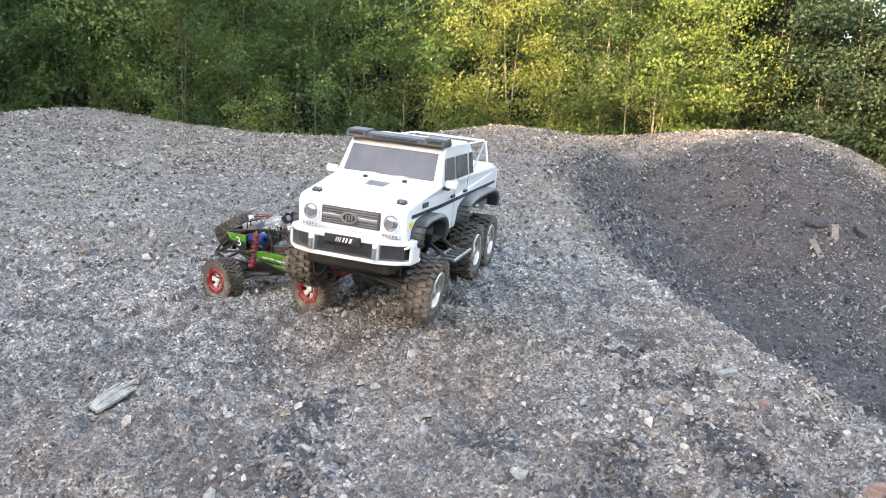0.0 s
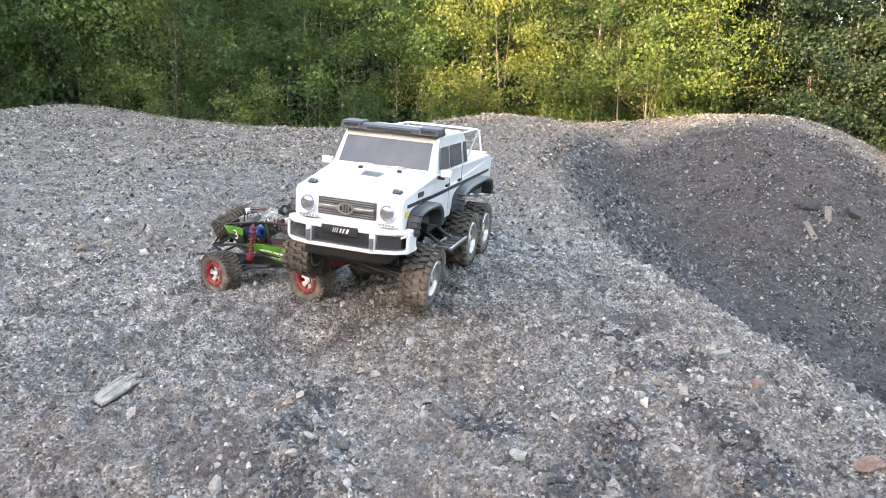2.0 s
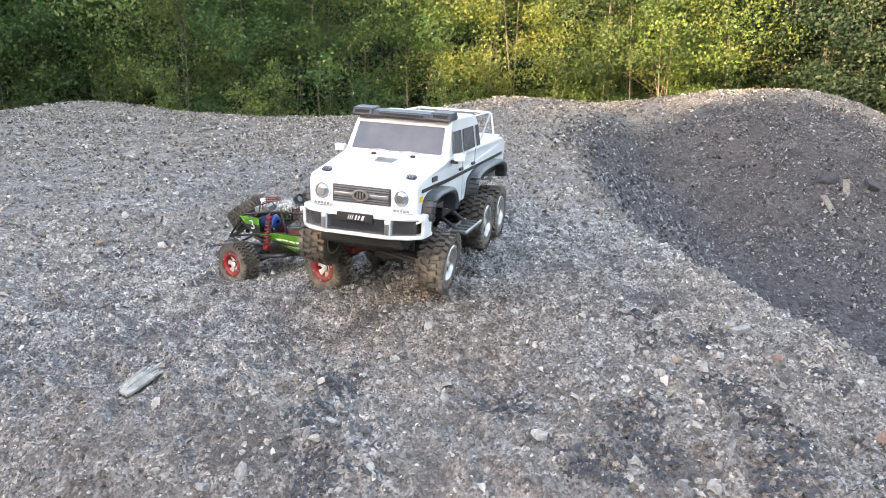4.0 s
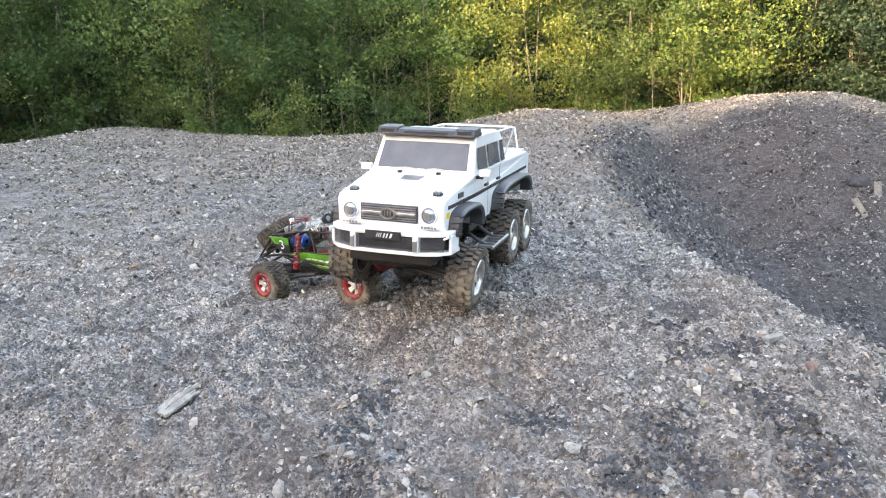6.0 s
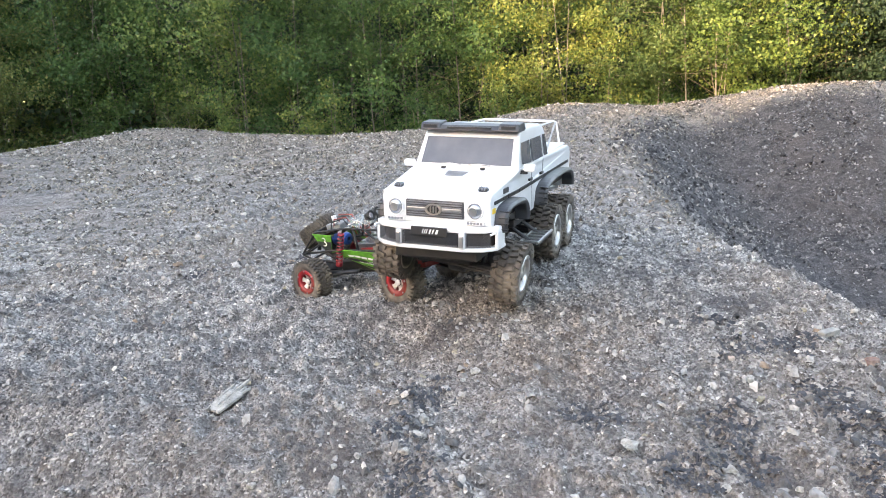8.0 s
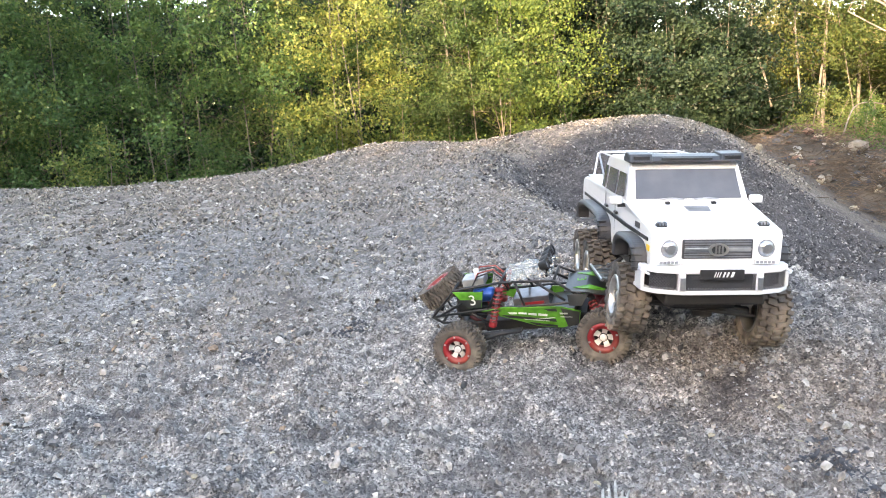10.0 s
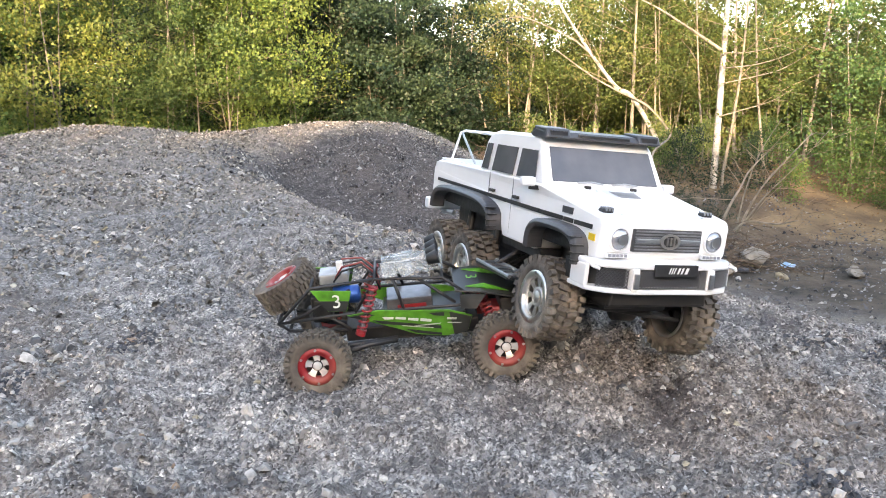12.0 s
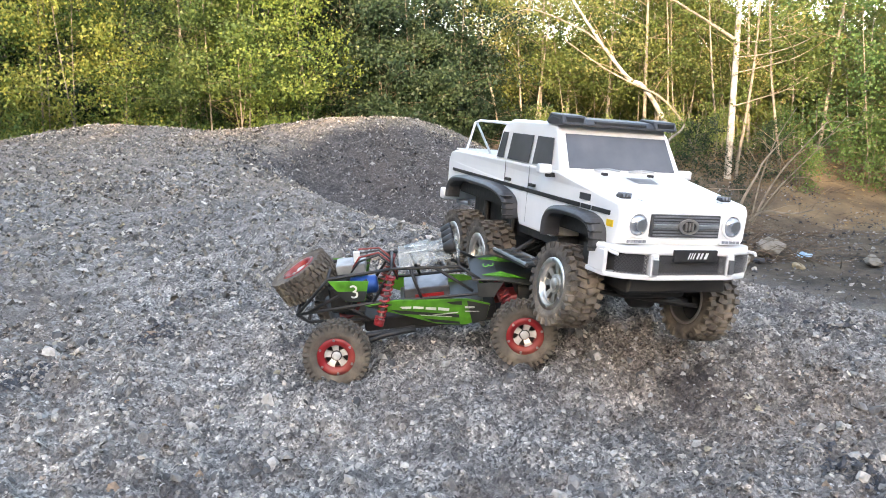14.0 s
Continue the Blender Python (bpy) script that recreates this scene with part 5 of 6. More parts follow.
        part("collar", tube([Vector(p1) - (Vector(p1) - Vector(p0)) * 0.06, p1], 0.0075, 12), M_RED, sh)
        part("spring_seat", tube([p0, Vector(p0) + (Vector(p1) - Vector(p0)) * 0.12], 0.008, 12), M_RED, sh)
    part("rear_axle", tube([(0.0, 0.022, 0.0), (0.0, 0.08, 0.012), (-0.02, 0.15, 0.055)], 0.008), M_BLACK, e, smooth=True)
    part("rear_diff", lathe([(-0.018, 0.006), (-0.014, 0.018), (0.014, 0.018), (0.018, 0.006)], 14, m=pose(0.0, 0.09, 0.016, 0, 0, 90)), M_BLACK, e, smooth=True)
    for y, z in ((0.040, -0.004), (0.050, 0.012), (0.150, 0.030)):
        part("trailing_link", tube([(0.004, y, z), (0.075, y + 0.01, 0.012), (0.12, y + 0.015, 0.014)], 0.0045), M_BLACK, e, smooth=True)
    for s, y in ((-1, 0.035), (1, 0.180)):
        part("front_arm", tube([(0.283, y, 0.0), (0.270, y - s * 0.04, 0.02)], 0.005), M_BLACK, e)
        part("front_shock", coil((0.276, y - s * 0.01, 0.006), (0.262, y - s * 0.035, 0.055), 0.008, 8, 0.002), M_RED, e)
    part("steering_block", box(0.27, 0.30, 0.08, 0.14, 0.015, 0.045), M_RED, e, bevel=0.004)
    # wheels
    spec = (0.050, 0.042, M_TYRE2, M_RED, M_SPOKE, 5, 0.0272, 34, "dusty brown tyre on a red and chrome rim")
    for m, o in ((pose(0, 0.020, 0.0, 0, 0, 90), -1), (pose(0.283, 0.020, 0.0, 20, 0, 90), -1), (pose(0.283, 0.200, 0.022, 40, 8, 78), 1)):
        make_wheel(e, m, *spec, o, None, 0.66)
    axis = Vector((-0.44, -0.16, 0.875)).normalized()
    tilt = axis.to_track_quat("X", "Z").to_matrix().to_4x4()
    spare = make_wheel(e, Matrix.Translation((-0.048, 0.112, 0.104)) @ tilt, *spec, 1, None, 0.66)
    spare.name, spare["label"] = "spare_wheel", "dusty spare wheel tilted on the rear rack"
    make_wheel(e, pose(0.0, 0.195, 0.036, 15, 10, 90), *spec, 1, None, 0.66)
    part("spare_arm", tube([(-0.058, 0.107, 0.058), (-0.05, 0.11, 0.085)], 0.005), M_BLACK, e)
    return e


buggy = make_buggy()


# ---- trees ----
def leaf_cloud(centres, spread, per, size, rng, droop=0.3):
    """Small pointed leaves round the given points, each with its own turn."""
    n = len(centres) * per
    c = np.repeat(np.asarray(centres), per, 0) + rng.normal(0, 1, (n, 3)) * np.repeat(np.asarray(spread), per)[:, None] * np.array([1, 1, 0.75])
    a = rng.normal(0, 1, (n, 3))
    a[:, 2] -= droop
    a /= np.linalg.norm(a, axis=1)[:, None]
    b = np.cross(a, rng.normal(0, 1, (n, 3)))
    b /= np.linalg.norm(b, axis=1)[:, None] + 1e-9
    s = size * rng.uniform(0.6, 1.35, n)[:, None]
    v = np.stack([c + b * s * 0.7, c + a * s * 1.25, c - b * s * 0.7], 1).reshape(-1, 3)
    return v, np.arange(3 * n).reshape(-1, 3)


def make_tree(name, seed, h, bark, leaf, leaves, label, category="tree", lean=0.06, width=1.0, base=0.12, size=0.028, r0=None, stems=1, limb=None):
    """tree > trunk, crown: bent tapered stems with limbs, leaves in clumps along them."""
    rng, r = np.random.default_rng(seed), random.Random(seed)
    e = thing(name, Matrix(), label, category)
    bm, bl, centres, spread = bmesh.new(), bmesh.new(), [], []
    r0 = r0 or 0.005 * h
    for st in range(stems):
        ox, oy = (r.uniform(-0.25, 0.25), r.uniform(-0.25, 0.25)) if st else (0, 0)
        lx, ly, hh = r.gauss(0, lean) + ox * 0.25, r.gauss(0, lean) + oy * 0.25, h * (1 if not st else r.uniform(0.6, 0.95))
        bend = r.uniform(-0.12, 0.12)
        spine = [Vector((ox + lx * hh * t + bend * math.sin(3.1 * t), oy + ly * hh * t + bend * 0.6 * math.sin(2.3 * t + 1), -0.25 + (hh + 0.25) * t)) for t in [k / 10 for k in range(11)]]
        tube(spine, r0 * (1 if not st else 0.7), 7, bm, 0.004)
        limbs = int(9 + 4 * hh)
        for k in range(limbs):
            t = base + (0.97 - base) * (k + r.random()) / limbs
            i = min(int(t * 10), 9)
            p = spine[i].lerp(spine[i + 1], t * 10 - i)
            az = r.uniform(0, 2 * math.pi)
            ln = width * hh * (0.10 + 0.17 * math.sin(math.pi * min(1, 0.25 + t * 0.8))) * r.uniform(0.6, 1.2)
            d = Vector((math.cos(az), math.sin(az), r.uniform(0.15, 0.9)))
            q1, q2 = p + d * ln * 0.5, p + d * ln + Vector((0, 0, -ln * r.uniform(0.1, 0.35)))
            tube([p, q1, q2], r0 * 0.2 * (1.1 - t * 0.7), 3, bl, 0.0015)
            if r.random() < 0.25:
                continue
            for u in (0.45, 0.7, 0.85, 1.0):
                c = p.lerp(q1, u * 2) if u < 0.5 else q1.lerp(q2, u * 2 - 1)
                centres.append(c + Vector((r.gauss(0, 0.05), r.gauss(0, 0.05), r.gauss(0, 0.05))))
                spread.append(0.045 + 0.085 * ln)
    part("trunk", bm, bark, e, smooth=True)
    if size < 0.1:
        part("bough", bl, limb or M_TWIG, e, smooth=True)
    else:
        bl.free()
    if leaves:
        per = max(3, leaves // len(centres))
        v, f = leaf_cloud(centres, spread, per, size, rng)
        crown = new("crown", mesh_from("crown", v, f, leaf))
        crown.parent = e
    return e


LB = "slender birch with green leaves at the edge of the wood"
LY = "young birch with yellowing leaves at the edge of the wood"
LD = "dense dark green bushy tree in shade"
LS = "thin sparse birch with a pale bare stem"
LF = "leafy tree deep in the wood or added out of view"
green = [make_tree("birch_tree", 40 + i, h, (M_BARK3, M_BARK2, M_BARK2, M_BARK2)[i], M_LEAF, 11000, LB, width=1.15, base=0.04, stems=2, size=0.034, r0=0.013) for i, h in enumerate((5.2, 4.8, 5.6, 4.4))]
yellow = [make_tree("birch_tree", 60 + i, h, M_BARK3, M_LEAFY, 12000, LY, width=1.15, base=0.03, stems=2, size=0.028, r0=0.014) for i, h in enumerate((4.2, 3.6, 4.6))]
bright = [make_tree("birch_tree", 70 + i, h, M_BARK3, M_LEAFB, 12000, LY, width=1.05, base=0.03, stems=2, size=0.028, r0=0.014) for i, h in enumerate((4.4, 3.8))]
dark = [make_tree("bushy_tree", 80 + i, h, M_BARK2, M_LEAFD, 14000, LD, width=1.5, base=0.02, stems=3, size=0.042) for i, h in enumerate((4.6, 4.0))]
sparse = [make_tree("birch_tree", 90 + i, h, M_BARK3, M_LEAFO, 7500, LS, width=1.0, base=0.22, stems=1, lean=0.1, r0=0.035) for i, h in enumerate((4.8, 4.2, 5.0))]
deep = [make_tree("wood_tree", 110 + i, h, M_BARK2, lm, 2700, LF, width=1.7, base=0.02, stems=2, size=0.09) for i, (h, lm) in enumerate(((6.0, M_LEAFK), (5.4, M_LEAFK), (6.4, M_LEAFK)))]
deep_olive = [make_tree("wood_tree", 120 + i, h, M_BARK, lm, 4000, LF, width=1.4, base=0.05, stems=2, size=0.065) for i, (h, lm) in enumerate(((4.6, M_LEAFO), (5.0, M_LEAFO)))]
# unseen trees for behind the camera, there to block the sun
sun_screen = [make_tree("wood_tree", 130 + i, h, M_BARK2, M_LEAFK, 1000, LF, width=1.7, base=0.02, stems=2, size=0.12) for i, h in enumerate((6.0, 5.6))]
low_bush = [make_tree("bush", 100 + i, 1.2, M_BARK2, lm, 2500, "low leafy bush under the trees", "bush", width=1.9, base=0.02, stems=3, r0=0.012, lean=0.15) for i, lm in enumerate((M_LEAF, M_LEAFY, M_LEAFD))]
used = set()
rt = random.Random(5)


def plant(kinds, x, y, scale=1.0, group="trees at the edge of the wood", turn=None):
    src = rt.choice(kinds)
    m = pose(x, y, float(ground_form(np.array(x), np.array(y))) - 0.03, 0, 0, rt.uniform(0, 360) if turn is None else turn)
    if src.name in used:
        ob = copy_thing(src, m)
    else:
        ob = src
        used.add(src.name)
        ob.matrix_basis = m
    ob.scale = (scale, scale, scale * rt.uniform(0.92, 1.08))
    ob["group"] = group
    return ob


# front edge of the wood, from one side to the other, then the rows behind it
for k in range(20):
    x = -13.0 + 0.68 * k + rt.uniform(-0.25, 0.25)
    plant(green + green + dark, x, 13.4 + rt.uniform(-0.5, 0.9) - 0.02 * x)
for x, y in ((0.65, 12.8), (1.15, 12.6), (3.3, 11.8), (4.4, 12.0)):
    plant(bright, x, y, 1.05)
for x, y in ((2.5, 12.4), (2.9, 12.1), (3.8, 12.4), (3.2, 13.2), (4.3, 13.2)):
    plant(yellow + green[:1], x, y, 1.0)
plant(green, 1.9, 13.4)
# yellow leaf colour stands in for sunlit foliage at the far left
for x, y in ((-8.6, 12.2), (-9.6, 12.4), (-10.4, 12.0)):
    plant(yellow, x, y, 1.05)
for x, y in ((5.2, 12.6), (5.5, 13.4), (5.95, 12.4), (6.5, 12.2), (7.1, 12.6), (7.9, 12.8), (8.6, 13.4), (6.9, 13.8), (6.1, 13.8), (7.6, 13.9)):
    plant(dark, x, y, 0.86)
for x, y in ((9.3, 14.2), (10.1, 14.5), (11.0, 13.8), (9.9, 12.6), (11.6, 12.2), (12.4, 11.4), (11.2, 10.6), (12.6, 10.0), (12.0, 9.0), (13.2, 8.4), (10.6, 11.4), (10.9, 12.8), (11.9, 10.6), (10.4, 10.2), (12.2, 12.9)):
    plant(sparse, x, y, 1.14)
for x, y in ((11.9, 6.8), (12.4, 6.0), (12.8, 5.0), (13.6, 6.4), (13.2, 3.8), (14.2, 4.6)):
    plant(yellow + green[:1], x, y, 0.95)
sapling = [make_tree("birch_sapling", 150 + i, h, M_BARK3, M_LEAFO, 2000, "thin birch sapling with few leaves", "tree", width=0.8, base=0.35, stems=1, lean=0.08, r0=0.013) for i, h in enumerate((3.4, 3.0, 3.8))]
for k in range(24):
    plant(sapling, 9.6 + rt.uniform(0, 4.2), 7.6 + rt.uniform(0, 5.0), 1.0, "thin saplings at the wood's edge")
for k in range(43):
    a = math.radians(138 - 3.4 * k)
    d = 17.3 + rt.uniform(-0.9, 1.6)
    plant(deep if a > radians(52) else deep_olive, d * math.cos(a), d * math.sin(a), (1.0 if a > radians(66) else 0.72) if a > radians(52) else (0.92 if a < radians(44) else 0.78), "deeper trees of the wood")
for k in range(25):
    a = math.radians(137 - 6.0 * k)
    d = 20.5 + rt.uniform(-1, 1.5)
    plant(deep if a > radians(52) else deep_olive, d * math.cos(a), d * math.sin(a), (1.05 if a > radians(66) else 0.72) if a > radians(52) else (0.92 if a < radians(44) else 0.78), "deeper trees of the wood")
for k in range(14):
    x = -13 + 1.45 * k + rt.uniform(-0.4, 0.4)
    plant(low_bush if x < 5 else low_bush[2:], x, 12.6 + rt.uniform(-0.3, 0.4) - 0.06 * x, rt.uniform(0.7, 1.1), "low bushes under the trees")
for x, y in ((9.4, 8.9), (10.2, 8.4), (11.2, 8.0), (11.6, 6.8), (10.4, 9.6), (9.0, 9.8), (8.2, 10.6), (11.8, 5.6), (12.4, 8.8), (11.0, 9.4), (12.6, 7.4), (9.6, 11.2)):
    plant(low_bush[:2], x, y, rt.uniform(0.5, 0.95), "low bushes under the trees")
for x, y in ((8.5, 7.7), (8.9, 8.1), (9.6, 7.5), (10.2, 7.0), (8.0, 8.2), (7.4, 8.8)):
    plant(low_bush, x, y, rt.uniform(0.45, 0.7), "low bushes under the trees")
# unseen trees added round behind the camera to keep the low sun off the heap
for k in range(66):
    a = 150 + 2.6 * k
    d = 14.5 + (k % 3) * 1.4 + rt.uniform(-0.5, 0.5)
    # taller on one side, to shade the left-hand trees
    tall = 1.55 if a < 196 else 1.06
    plant(sun_screen, d * math.cos(radians(a)), d * math.sin(radians(a)), tall, "trees round the clearing")


def far_wood(n, a0, a1, d0, d1, seed, material, high, label, size=0.16):
    """The closed mass of the wood beyond the single trees: large leaf clumps in a deep belt with an uneven top."""
    rng = np.random.default_rng(seed)
    a, d, u = np.radians(rng.uniform(a0, a1, n)), rng.uniform(d0, d1, n), rng.uniform(0, 1, n)
    x, y = d * np.cos(a), d * np.sin(a)
    top = high + 1.2 * fbm(x, y, 0.35, 3, seed)
    c = np.stack([x, y, -0.3 + top * u ** 0.8], -1)
    v, f = leaf_cloud(c, np.full(n, 0.1), 1, size, rng)
    return tagged(new("far_wood", mesh_from("far_wood", v, f, material)), label, "wood", kind="stuff")


far_wood(65000, 66, 145, 22.5, 25, 3, M_LEAFK, 5.0, "closed mass of shade-dark leaves deep in the wood")
far_wood(14000, 50, 67, 22.5, 25, 7, M_LEAFK, 3.3, "closed mass of shade-dark leaves deep in the wood")
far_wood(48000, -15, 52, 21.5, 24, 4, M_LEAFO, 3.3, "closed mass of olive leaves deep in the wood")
# two belts added out of view to block sun and low sky glow
far_wood(22000, 195, 345, 17.5, 19, 5, M_LEAFK, 5.3, "unseen mass of leaves added behind the camera to block sun", 0.4)
far_wood(11000, 143, 196, 17.5, 19, 6, M_LEAFK, 7.0, "unseen mass of leaves added behind the camera to block sun", 0.4)


# ---- standing and leaning birches at the far side of the low ground ----
def stem_tree(name, label, stems, twigs=10, leaves=0, leaf=None, seed=0, category="tree", bark=None):
    """A tree from its bent stems: (points, radius at the foot, radius at the tip, part name)."""
    bark = bark or M_BARK
    r, rng = random.Random(seed), np.random.default_rng(seed)
    foot = Vector(stems[0][0][0])
    e = thing(name, Matrix.Translation(foot), label, category)
    cen = []
    for pts, ra, rb, nm in stems:
        p = [Vector(q) - foot for q in pts]
        fine = []
        for i in range(len(p) - 1):
            a, b, c, d = p[max(i - 1, 0)], p[i], p[i + 1], p[min(i + 2, len(p) - 1)]
            for k in range(4):
                u = k / 4
                fine.append(0.5 * ((2 * b) + (c - a) * u + (2 * a - 5 * b + 4 * c - d) * u * u + (3 * b - a - 3 * c + d) * u ** 3))
        fine.append(p[-1])
        part(nm, tube(fine, ra, 9, None, rb), bark if nm == "trunk" else M_BARK3, e, smooth=True)
        for k in range(twigs):
            i = r.randrange(len(fine) // 3, len(fine))
            q = fine[i]
            d = Vector((r.gauss(0, 0.6), r.gauss(0, 0.6), r.uniform(0.0, 0.9)))
            ln = r.uniform(0.25, 0.9)
            part("twig", tube([q, q + d * ln * 0.5, q + d * ln - Vector((0, 0, 0.12 * ln))], max(0.004, rb * 0.6), 5, None, 0.0015), M_TWIG, e, smooth=True)
            cen += [q + d * ln * 0.6, q + d * ln]
    if leaves and cen:
        v, f = leaf_cloud([tuple(c) for c in cen], [0.12] * len(cen), max(2, leaves // len(cen)), 0.03, rng)
        cr = new("crown", mesh_from("crown", v, f, leaf or M_LEAFO))
        cr.parent = e
    return e


stem_tree("birch_tree", "tall white-barked birch with bare side branches", [([(9.08, 7.52, -0.09), (9.09, 7.53, 0.15), (9.11, 7.53, 1.06), (9.08, 7.5, 1.87), (9.03, 7.46, 2.41), (8.95, 7.39, 3.08), (8.84, 7.32, 3.65)], 0.058, 0.026, "trunk"), ([(9.07, 7.5, 1.93), (8.86, 7.76, 2.16), (8.48, 8.2, 2.54), (8.25, 8.44, 2.71)], 0.028, 0.008, "branch"),
    ([(8.99, 7.44, 1.9), (9.16, 7.18, 1.9), (9.36, 6.84, 1.97), (9.45, 6.65, 2.05)], 0.010, 0.003, "branch"), ([(8.93, 7.39, 1.68), (9.15, 7.03, 1.72), (9.32, 6.72, 1.82), (9.44, 6.48, 1.96)], 0.010, 0.003, "branch"), ([(8.93, 7.41, 1.46), (9.13, 7.09, 1.54), (9.31, 6.78, 1.63), (9.43, 6.54, 1.77)], 0.010, 0.003, "branch"), ([(8.95, 7.42, 0.99), (9.12, 7.14, 1.09), (9.3, 6.83, 1.21), (9.43, 6.59, 1.38)], 0.010, 0.003, "branch")], 4, 700, M_LEAFO, 1)
stem_tree("birch_tree", "thin pale birch stem beside the tall one", [([(9.22, 7.48, -0.15), (9.25, 7.48, 0.19), (9.3, 7.43, 0.77), (9.32, 7.36, 1.55), (9.28, 7.3, 2.26), (9.2, 7.24, 2.94)], 0.03, 0.012, "trunk")], 10, 500, M_LEAFO, 2, bark=M_BARK3)
stem_tree("birch_tree", "thin pale birch with few leaves", [([(9.98, 7.24, 0.11), (9.95, 7.33, 0.73), (9.87, 7.41, 1.49), (9.77, 7.44, 2.39), (9.63, 7.44, 3.1)], 0.024, 0.01, "trunk")], 10, 500, M_LEAFO, 3, bark=M_BARK3)
stem_tree("leaning_birch", "white birch leaning far over with an arching top", [([(9.42, 8.81, 0.5), (9.35, 8.91, 0.76), (9.11, 9.19, 1.33), (8.94, 9.38, 1.48), (8.67, 9.64, 1.94), (8.43, 9.84, 2.37), (8.22, 9.98, 2.74), (8.0, 10.09, 3.18)], 0.045, 0.016, "trunk"), ([(8.67, 9.64, 1.95), (8.44, 9.84, 2.21), (8.21, 10.06, 2.38), (7.95, 10.28, 2.53), (7.74, 10.46, 2.61), (7.53, 10.65, 2.57), (7.39, 10.79, 2.46)], 0.015, 0.005, "branch")], 7, 300, M_LEAFO, 4)
stem_tree("leaning_birch", "second thin birch bent over the leaning one", [([(9.56, 8.43, 0.09), (9.54, 8.46, 0.2), (9.43, 8.65, 0.76), (9.2, 8.93, 1.17), (8.9, 9.28, 1.4), (8.58, 9.62, 1.66), (8.12, 10.04, 2.1)], 0.03, 0.009, "trunk")], 7, 200, M_LEAFO, 5, bark=M_BARK3)
tagged(stem_tree("birch_tree", "thin bent pale birch stem in front of the wood", [([(8.68, 12.45, 0.78), (8.61, 12.51, 1.28), (8.47, 12.58, 1.82), (8.4, 12.6, 2.2), (8.39, 12.54, 2.67)], 0.024, 0.01, "trunk")], 6, 350, M_LEAFO, 10, bark=M_BARK3), group="thin birches")
tagged(stem_tree("birch_tree", "thin straight pale birch stem in front of the wood", [([(9.24, 12.37, 0.78), (9.2, 12.38, 1.51), (9.14, 12.37, 2.24), (9.09, 12.31, 2.9)], 0.024, 0.01, "trunk")], 6, 350, M_LEAFO, 11, bark=M_BARK3), group="thin birches")
tagged(stem_tree("birch_tree", "thin slanting pale birch stem in front of the wood", [([(9.39, 12.1, 0.78), (9.42, 12.06, 1.28), (9.46, 11.98, 1.93), (9.47, 11.91, 2.41), (9.47, 11.81, 2.98)], 0.024, 0.01, "trunk")], 6, 350, M_LEAFO, 12, bark=M_BARK3), group="thin birches")
tagged(stem_tree("birch_tree", "thin straight pale birch stem in front of the wood", [([(10.83, 10.26, 0.93), (10.81, 10.28, 1.28), (10.74, 10.29, 2.08), (10.65, 10.28, 2.79)], 0.024, 0.01, "trunk")], 6, 350, M_LEAFO, 13, bark=M_BARK3), group="thin birches")
tagged(stem_tree("birch_tree", "thin straight pale birch stem in front of the wood", [([(10.65, 8.79, 0.08), (10.64, 8.84, 0.62), (10.57, 8.92, 1.49), (10.47, 8.95, 2.34), (10.37, 8.94, 2.98)], 0.024, 0.01, "trunk")], 6, 350, M_LEAFO, 14, bark=M_BARK3), group="thin birches")
tagged(stem_tree("birch_tree", "thin straight pale birch stem in front of the wood", [([(10.55, 9.8, 0.72), (10.53, 9.82, 1.43), (10.47, 9.81, 2.23), (10.37, 9.8, 2.9)], 0.024, 0.01, "trunk")], 6, 350, M_LEAFO, 15, bark=M_BARK3), group="thin birches")
stem_tree("dead_branch", "bare forked dead branches sticking up from the rubble", [([(6.28, 5.54, -0.23), (6.34, 5.48, 0.01), (6.41, 5.41, 0.21), (6.45, 5.36, 0.37), (6.54, 5.22, 0.58)], 0.018, 0.006, "branch"), ([(6.53, 5.5, -0.33), (6.62, 5.41, -0.0), (6.7, 5.31, 0.24), (6.81, 5.15, 0.5), (6.92, 4.96, 0.78)], 0.015, 0.005, "branch"), ([(6.73, 5.56, -0.24), (6.87, 5.4, 0.08), (7.04, 5.14, 0.45), (7.18, 4.89, 0.84)], 0.009, 0.003, "branch"), ([(6.7, 5.61, -0.28), (6.77, 5.58, 0.13), (6.85, 5.48, 0.57), (6.95, 5.32, 0.93)], 0.010, 0.003, "branch"), ([(6.43, 5.47, -0.28), (6.51, 5.36, -0.17), (6.65, 5.12, -0.18), (6.76, 4.94, -0.13)], 0.014, 0.006, "branch")], 6, 0, None, 20, "branch")
stem_tree("dead_branch", "broken brown branch propped on the rubble", [([(6.16, 7.29, 0.38), (6.16, 7.0, 0.14), (6.12, 6.74, -0.06), (6.08, 6.64, -0.12)], 0.026, 0.018, "branch"), ([(5.94, 6.67, -0.28), (6.01, 6.75, -0.06), (6.07, 6.8, 0.1)], 0.016, 0.012, "branch")], 2, 0, None, 21, "branch")
stem_tree("dead_branch", "bare pale branch leaning behind the rubble", [([(6.82, 7.06, -0.05), (7.1, 7.19, 0.22), (7.47, 7.4, 0.5), (7.93, 7.54, 0.65), (8.07, 7.59, 0.73)], 0.02, 0.012, "branch")], 3, 0, None, 22, "branch")
stem_tree("dead_branch", "thin arched bare branch behind the rubble", [([(6.79, 8.68, 0.37), (7.08, 8.83, 0.69), (7.32, 8.83, 0.76), (7.59, 8.78, 0.7)], 0.012, 0.006, "branch")], 3, 0, None, 23, "branch")


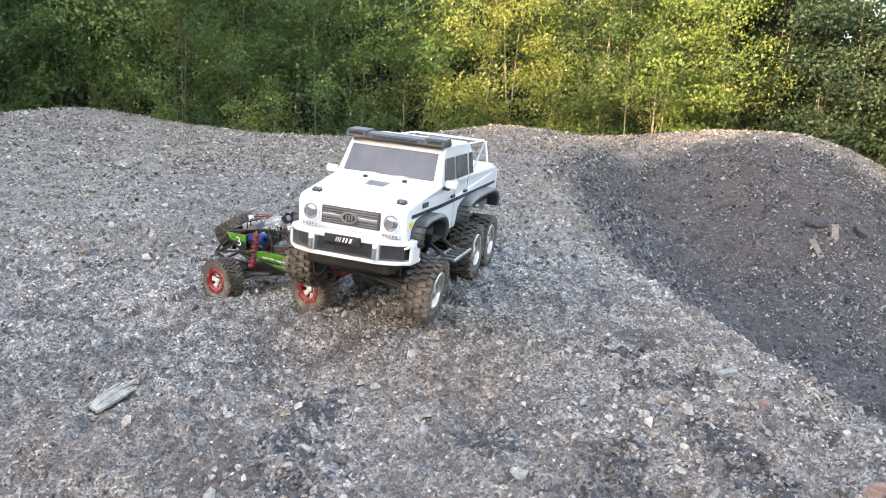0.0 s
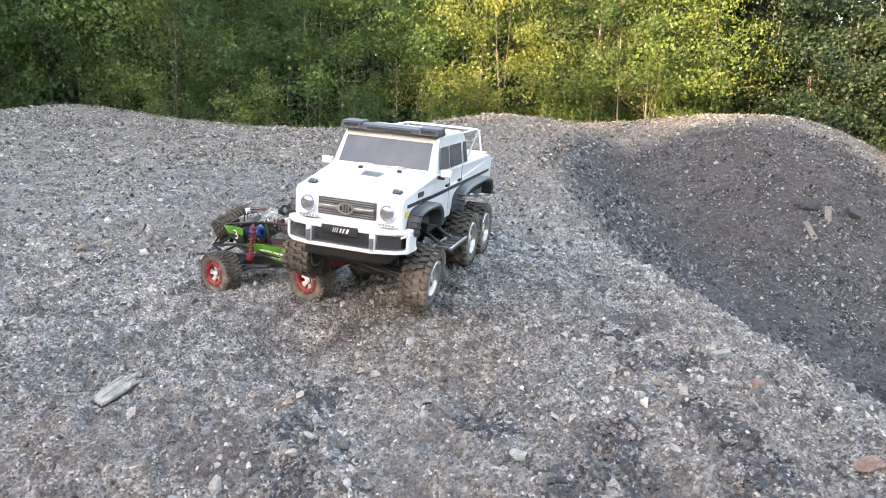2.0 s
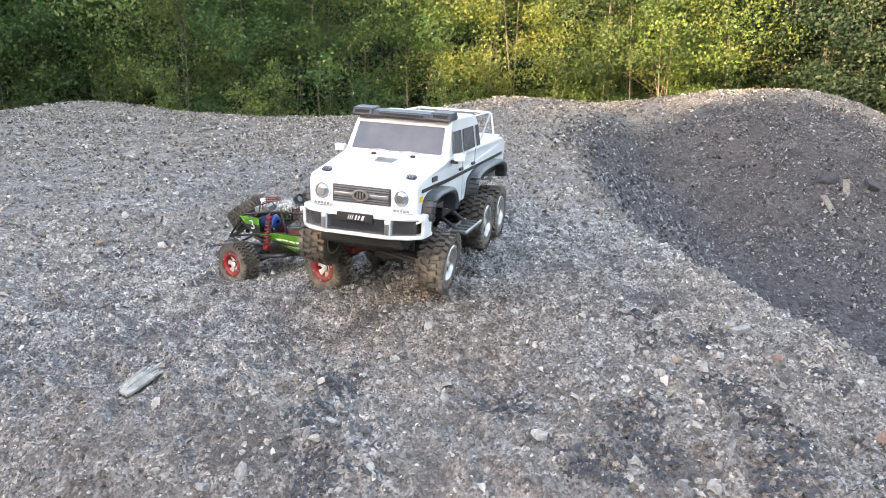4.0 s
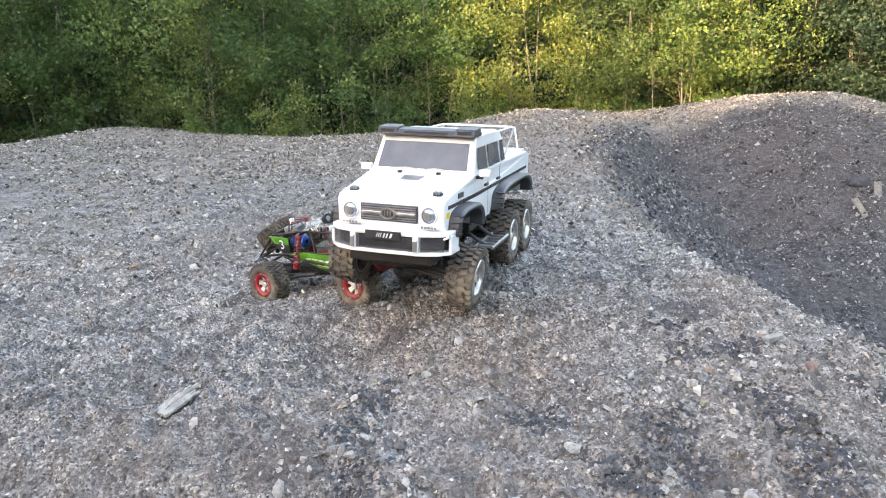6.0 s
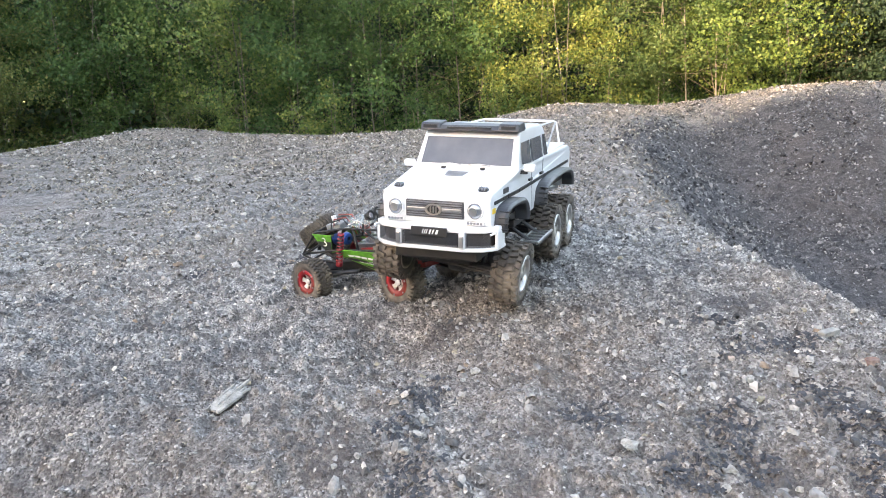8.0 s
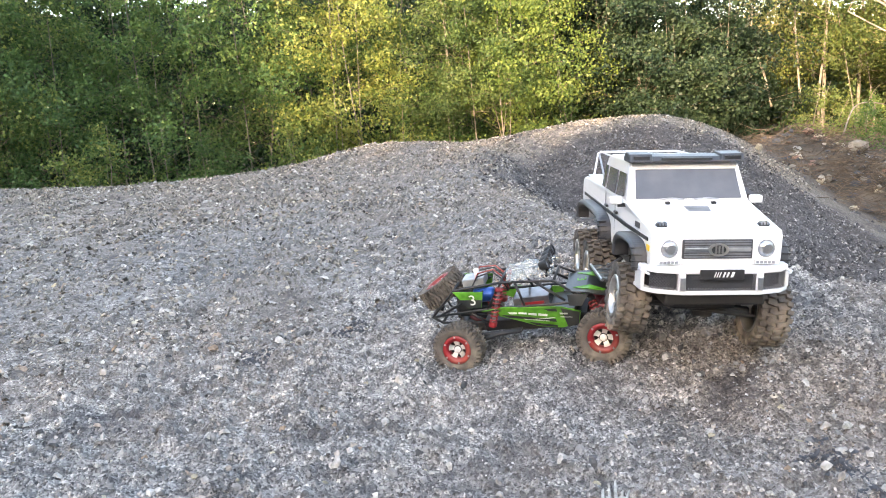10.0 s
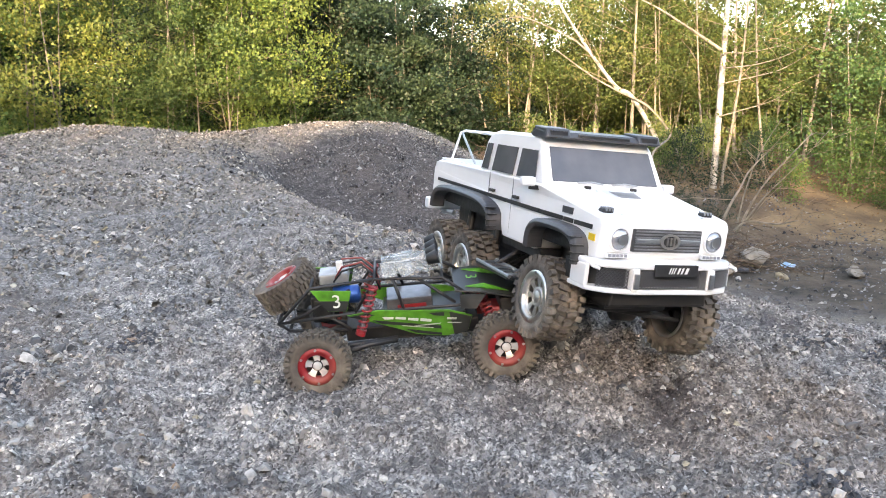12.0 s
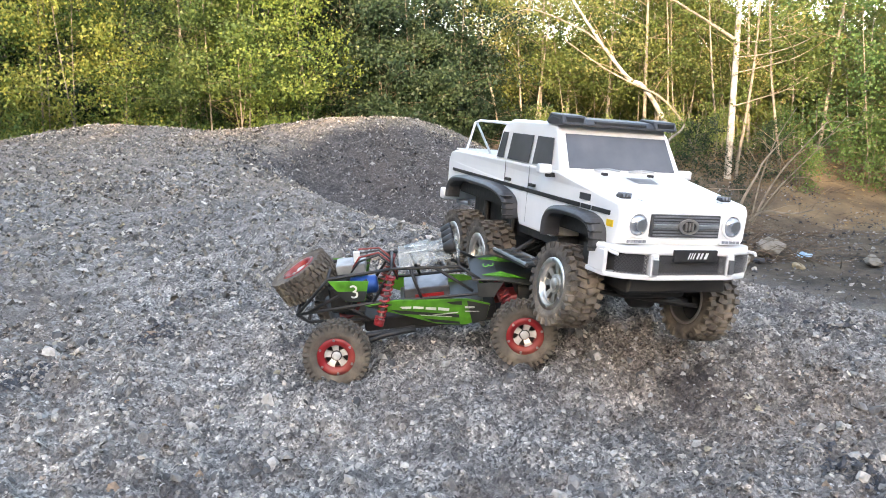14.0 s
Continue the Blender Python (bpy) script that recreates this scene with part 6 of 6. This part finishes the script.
# ---- rubble on the low ground ----
def broken(name, x, y, w, d, h, turn, tilt, material, label, seed, sink=0.12):
    """A weathered lump of concrete: broken faces, worn edges, a pitted skin."""
    r = random.Random(seed)
    bm = bmesh.new()
    bmesh.ops.create_icosphere(bm, subdivisions=4, radius=1.0)
    planes = [(Vector((r.gauss(0, 1), r.gauss(0, 1), r.gauss(0, 1))).normalized(), r.uniform(0.4, 0.72)) for _ in range(15)]
    for v in bm.verts:
        for n, q in planes:
            over = v.co.dot(n) - q
            if over > 0:
                v.co -= n * over * 0.92
        p = v.co.copy()
        v.co *= 1 + 0.16 * noise.noise(p * 1.9 + Vector((seed, 0, 0))) + 0.07 * noise.noise(p * 5.5 + Vector((0, seed, 0))) + 0.03 * noise.noise(p * 15)
        v.co = Vector((v.co.x * w * 0.72, v.co.y * d * 0.72, v.co.z * h * 0.68))
    ob = mesh_ob(name, bm, material)
    ob.matrix_basis = pose(x, y, float(ground_height(x, y)) + h * (0.5 - sink), tilt, tilt * 0.6, turn)
    return tagged(ob, label, "concrete")


broken("concrete_boulder", 5.83, 6.31, 0.42, 0.36, 0.46, 25, 10, M_LIMED, "big pale broken concrete boulder on the rubble", 1)
broken("concrete_slab", 6.06, 5.95, 0.46, 0.34, 0.24, 40, -12, M_CONCRETE, "tilted grey concrete slab on the rubble", 2)
broken("concrete_slab", 5.88, 5.39, 0.3, 0.2, 0.4, 60, 14, M_CONCRETE, "upright broken concrete piece in the rubble", 3)
broken("concrete_lump", 5.79, 5.57, 0.2, 0.15, 0.13, 10, 8, M_LIMED, "small pale broken concrete lump in the rubble", 4)
broken("concrete_slab", 5.43, 4.98, 0.42, 0.24, 0.2, -25, 14, M_LIMED, "whitish flat broken slab lying on the earth", 5)
broken("concrete_slab", 6.05, 4.97, 0.34, 0.26, 0.22, 15, 12, M_CONCRETE, "grey broken concrete slab heaped on the earth", 6)
broken("concrete_slab", 6.55, 4.22, 0.24, 0.16, 0.1, 35, 5, M_CONCRETE, "grey broken slab half sunk in the earth", 7)
broken("concrete_block", 6.0, 7.6, 0.22, 0.18, 0.2, 10, 8, M_CONCRETE, "pale concrete block at the top of the rubble", 8)
broken("concrete_block", 6.45, 7.3, 0.2, 0.16, 0.18, 50, 8, M_LIMED, "pale concrete block at the top of the rubble", 9)
rr = random.Random(31)
for i in range(190):
    t = rr.random()
    x, y = 5.6 + 0.45 * t + rr.gauss(0, 0.36), 8.2 - 3.3 * t + rr.gauss(0, 0.3)
    mt = rr.choice((M_CONCRETE, M_PALE, M_BRICK, M_OCHRE, M_DARKSTONE, M_DARKSTONE, M_DARKSTONE))
    lb = {M_BRICK: "broken reddish brick piece in the rubble", M_PALE: "small pale stone in the rubble", M_OCHRE: "earthy ochre lump in the rubble", M_DARKSTONE: "dark slag lump in the rubble"}.get(mt, "small grey concrete piece in the rubble")
    tagged(lump("rubble_piece", x, y, rr.uniform(0.05, 0.17), mt, lb, "rubble", 200 + i, (1, rr.uniform(0.5, 1), rr.uniform(0.4, 0.8)), rr.uniform(0, 360)), group="rubble on the low ground")
# plastic bag: a crumpled sheet
bm = bmesh.new()
grid = [[bm.verts.new((0.24 * (i / 10 - 0.5), 0.16 * (j / 8 - 0.5), 0.035 * noise.noise(Vector((i * 0.7, j * 0.7, 3))) + 0.03 * (1 - ((i - 5) / 5) ** 2) * (1 - ((j - 4) / 4) ** 2))) for j in range(9)] for i in range(11)]
for i in range(10):
    for j in range(8):
        bm.faces.new((grid[i][j], grid[i + 1][j], grid[i + 1][j + 1], grid[i][j + 1]))
bag = mesh_ob("plastic_bag", bm, M_BLUEBAG, smooth=True)
bag.modifiers.new("thick", "SOLIDIFY").thickness = 0.002
bag.matrix_basis = pose(6.35, 4.81, float(ground_height(6.35, 4.81)) + 0.02, 0, 0, 20)
tagged(bag, "crumpled pale blue plastic bag on the earth", "bag")


def brushwood(name, n, x0, y0, x1, y1, wide, ln, seed, label):
    """A tangle of dry twigs lying over a strip of ground."""
    r = random.Random(seed)
    bm = bmesh.new()
    for k in range(n):
        t = r.random()
        x, y = x0 + (x1 - x0) * t + r.gauss(0, wide), y0 + (y1 - y0) * t + r.gauss(0, wide)
        z = float(ground_form(np.array(x), np.array(y))) + r.uniform(0.0, 0.12)
        a, l_ = r.uniform(0, 6.28), ln * r.uniform(0.4, 1.3)
        d = Vector((math.cos(a), math.sin(a), r.uniform(-0.15, 0.45))) * l_
        tube([(x, y, z), Vector((x, y, z)) + d * 0.5 + Vector((0, 0, r.uniform(-0.04, 0.06))), Vector((x, y, z)) + d], r.uniform(0.002, 0.007), 4, bm, 0.0015)
    return tagged(mesh_ob(name, bm, M_BRUSH), label, "brushwood", kind="stuff")


brushwood("brushwood", 1500, 5.5, 8.2, 6.1, 4.9, 0.36, 0.3, 1, "tangle of dry brown twigs over the rubble")
brushwood("brushwood", 200, 6.2, 5.2, 9.5, 7.8, 0.8, 0.5, 2, "dry twigs strewn on the brown earth")
brushwood("brushwood", 240, 8.5, 8.6, 12.5, 6.8, 0.6, 0.6, 3, "dry stalks and twigs under the birches")
chips("leaf_litter", 9000, 8.6, 13.5, 4.6, 9.6, 0.01, 0.035, 21, "dry brown leaf litter at the wood's edge", lambda x, y, u: u < 0.35 + sstep(8.8, 11.2, x + 0.4 * fbm(x, y, 0.9, 3, 6)), 0.35, FLAKE, M_LITTER, 0.35)
plant(low_bush[2:], 8.05, 6.8, 0.36, "low bushes under the trees")
plant(low_bush[2:], 7.7, 6.95, 0.3, "low bushes under the trees")
chips("gravel", 9000, 4.6, 10.5, 2.5, 8.0, 0.008, 0.035, 8, "earthy chips strewn on the low ground", None, material=M_STONED)
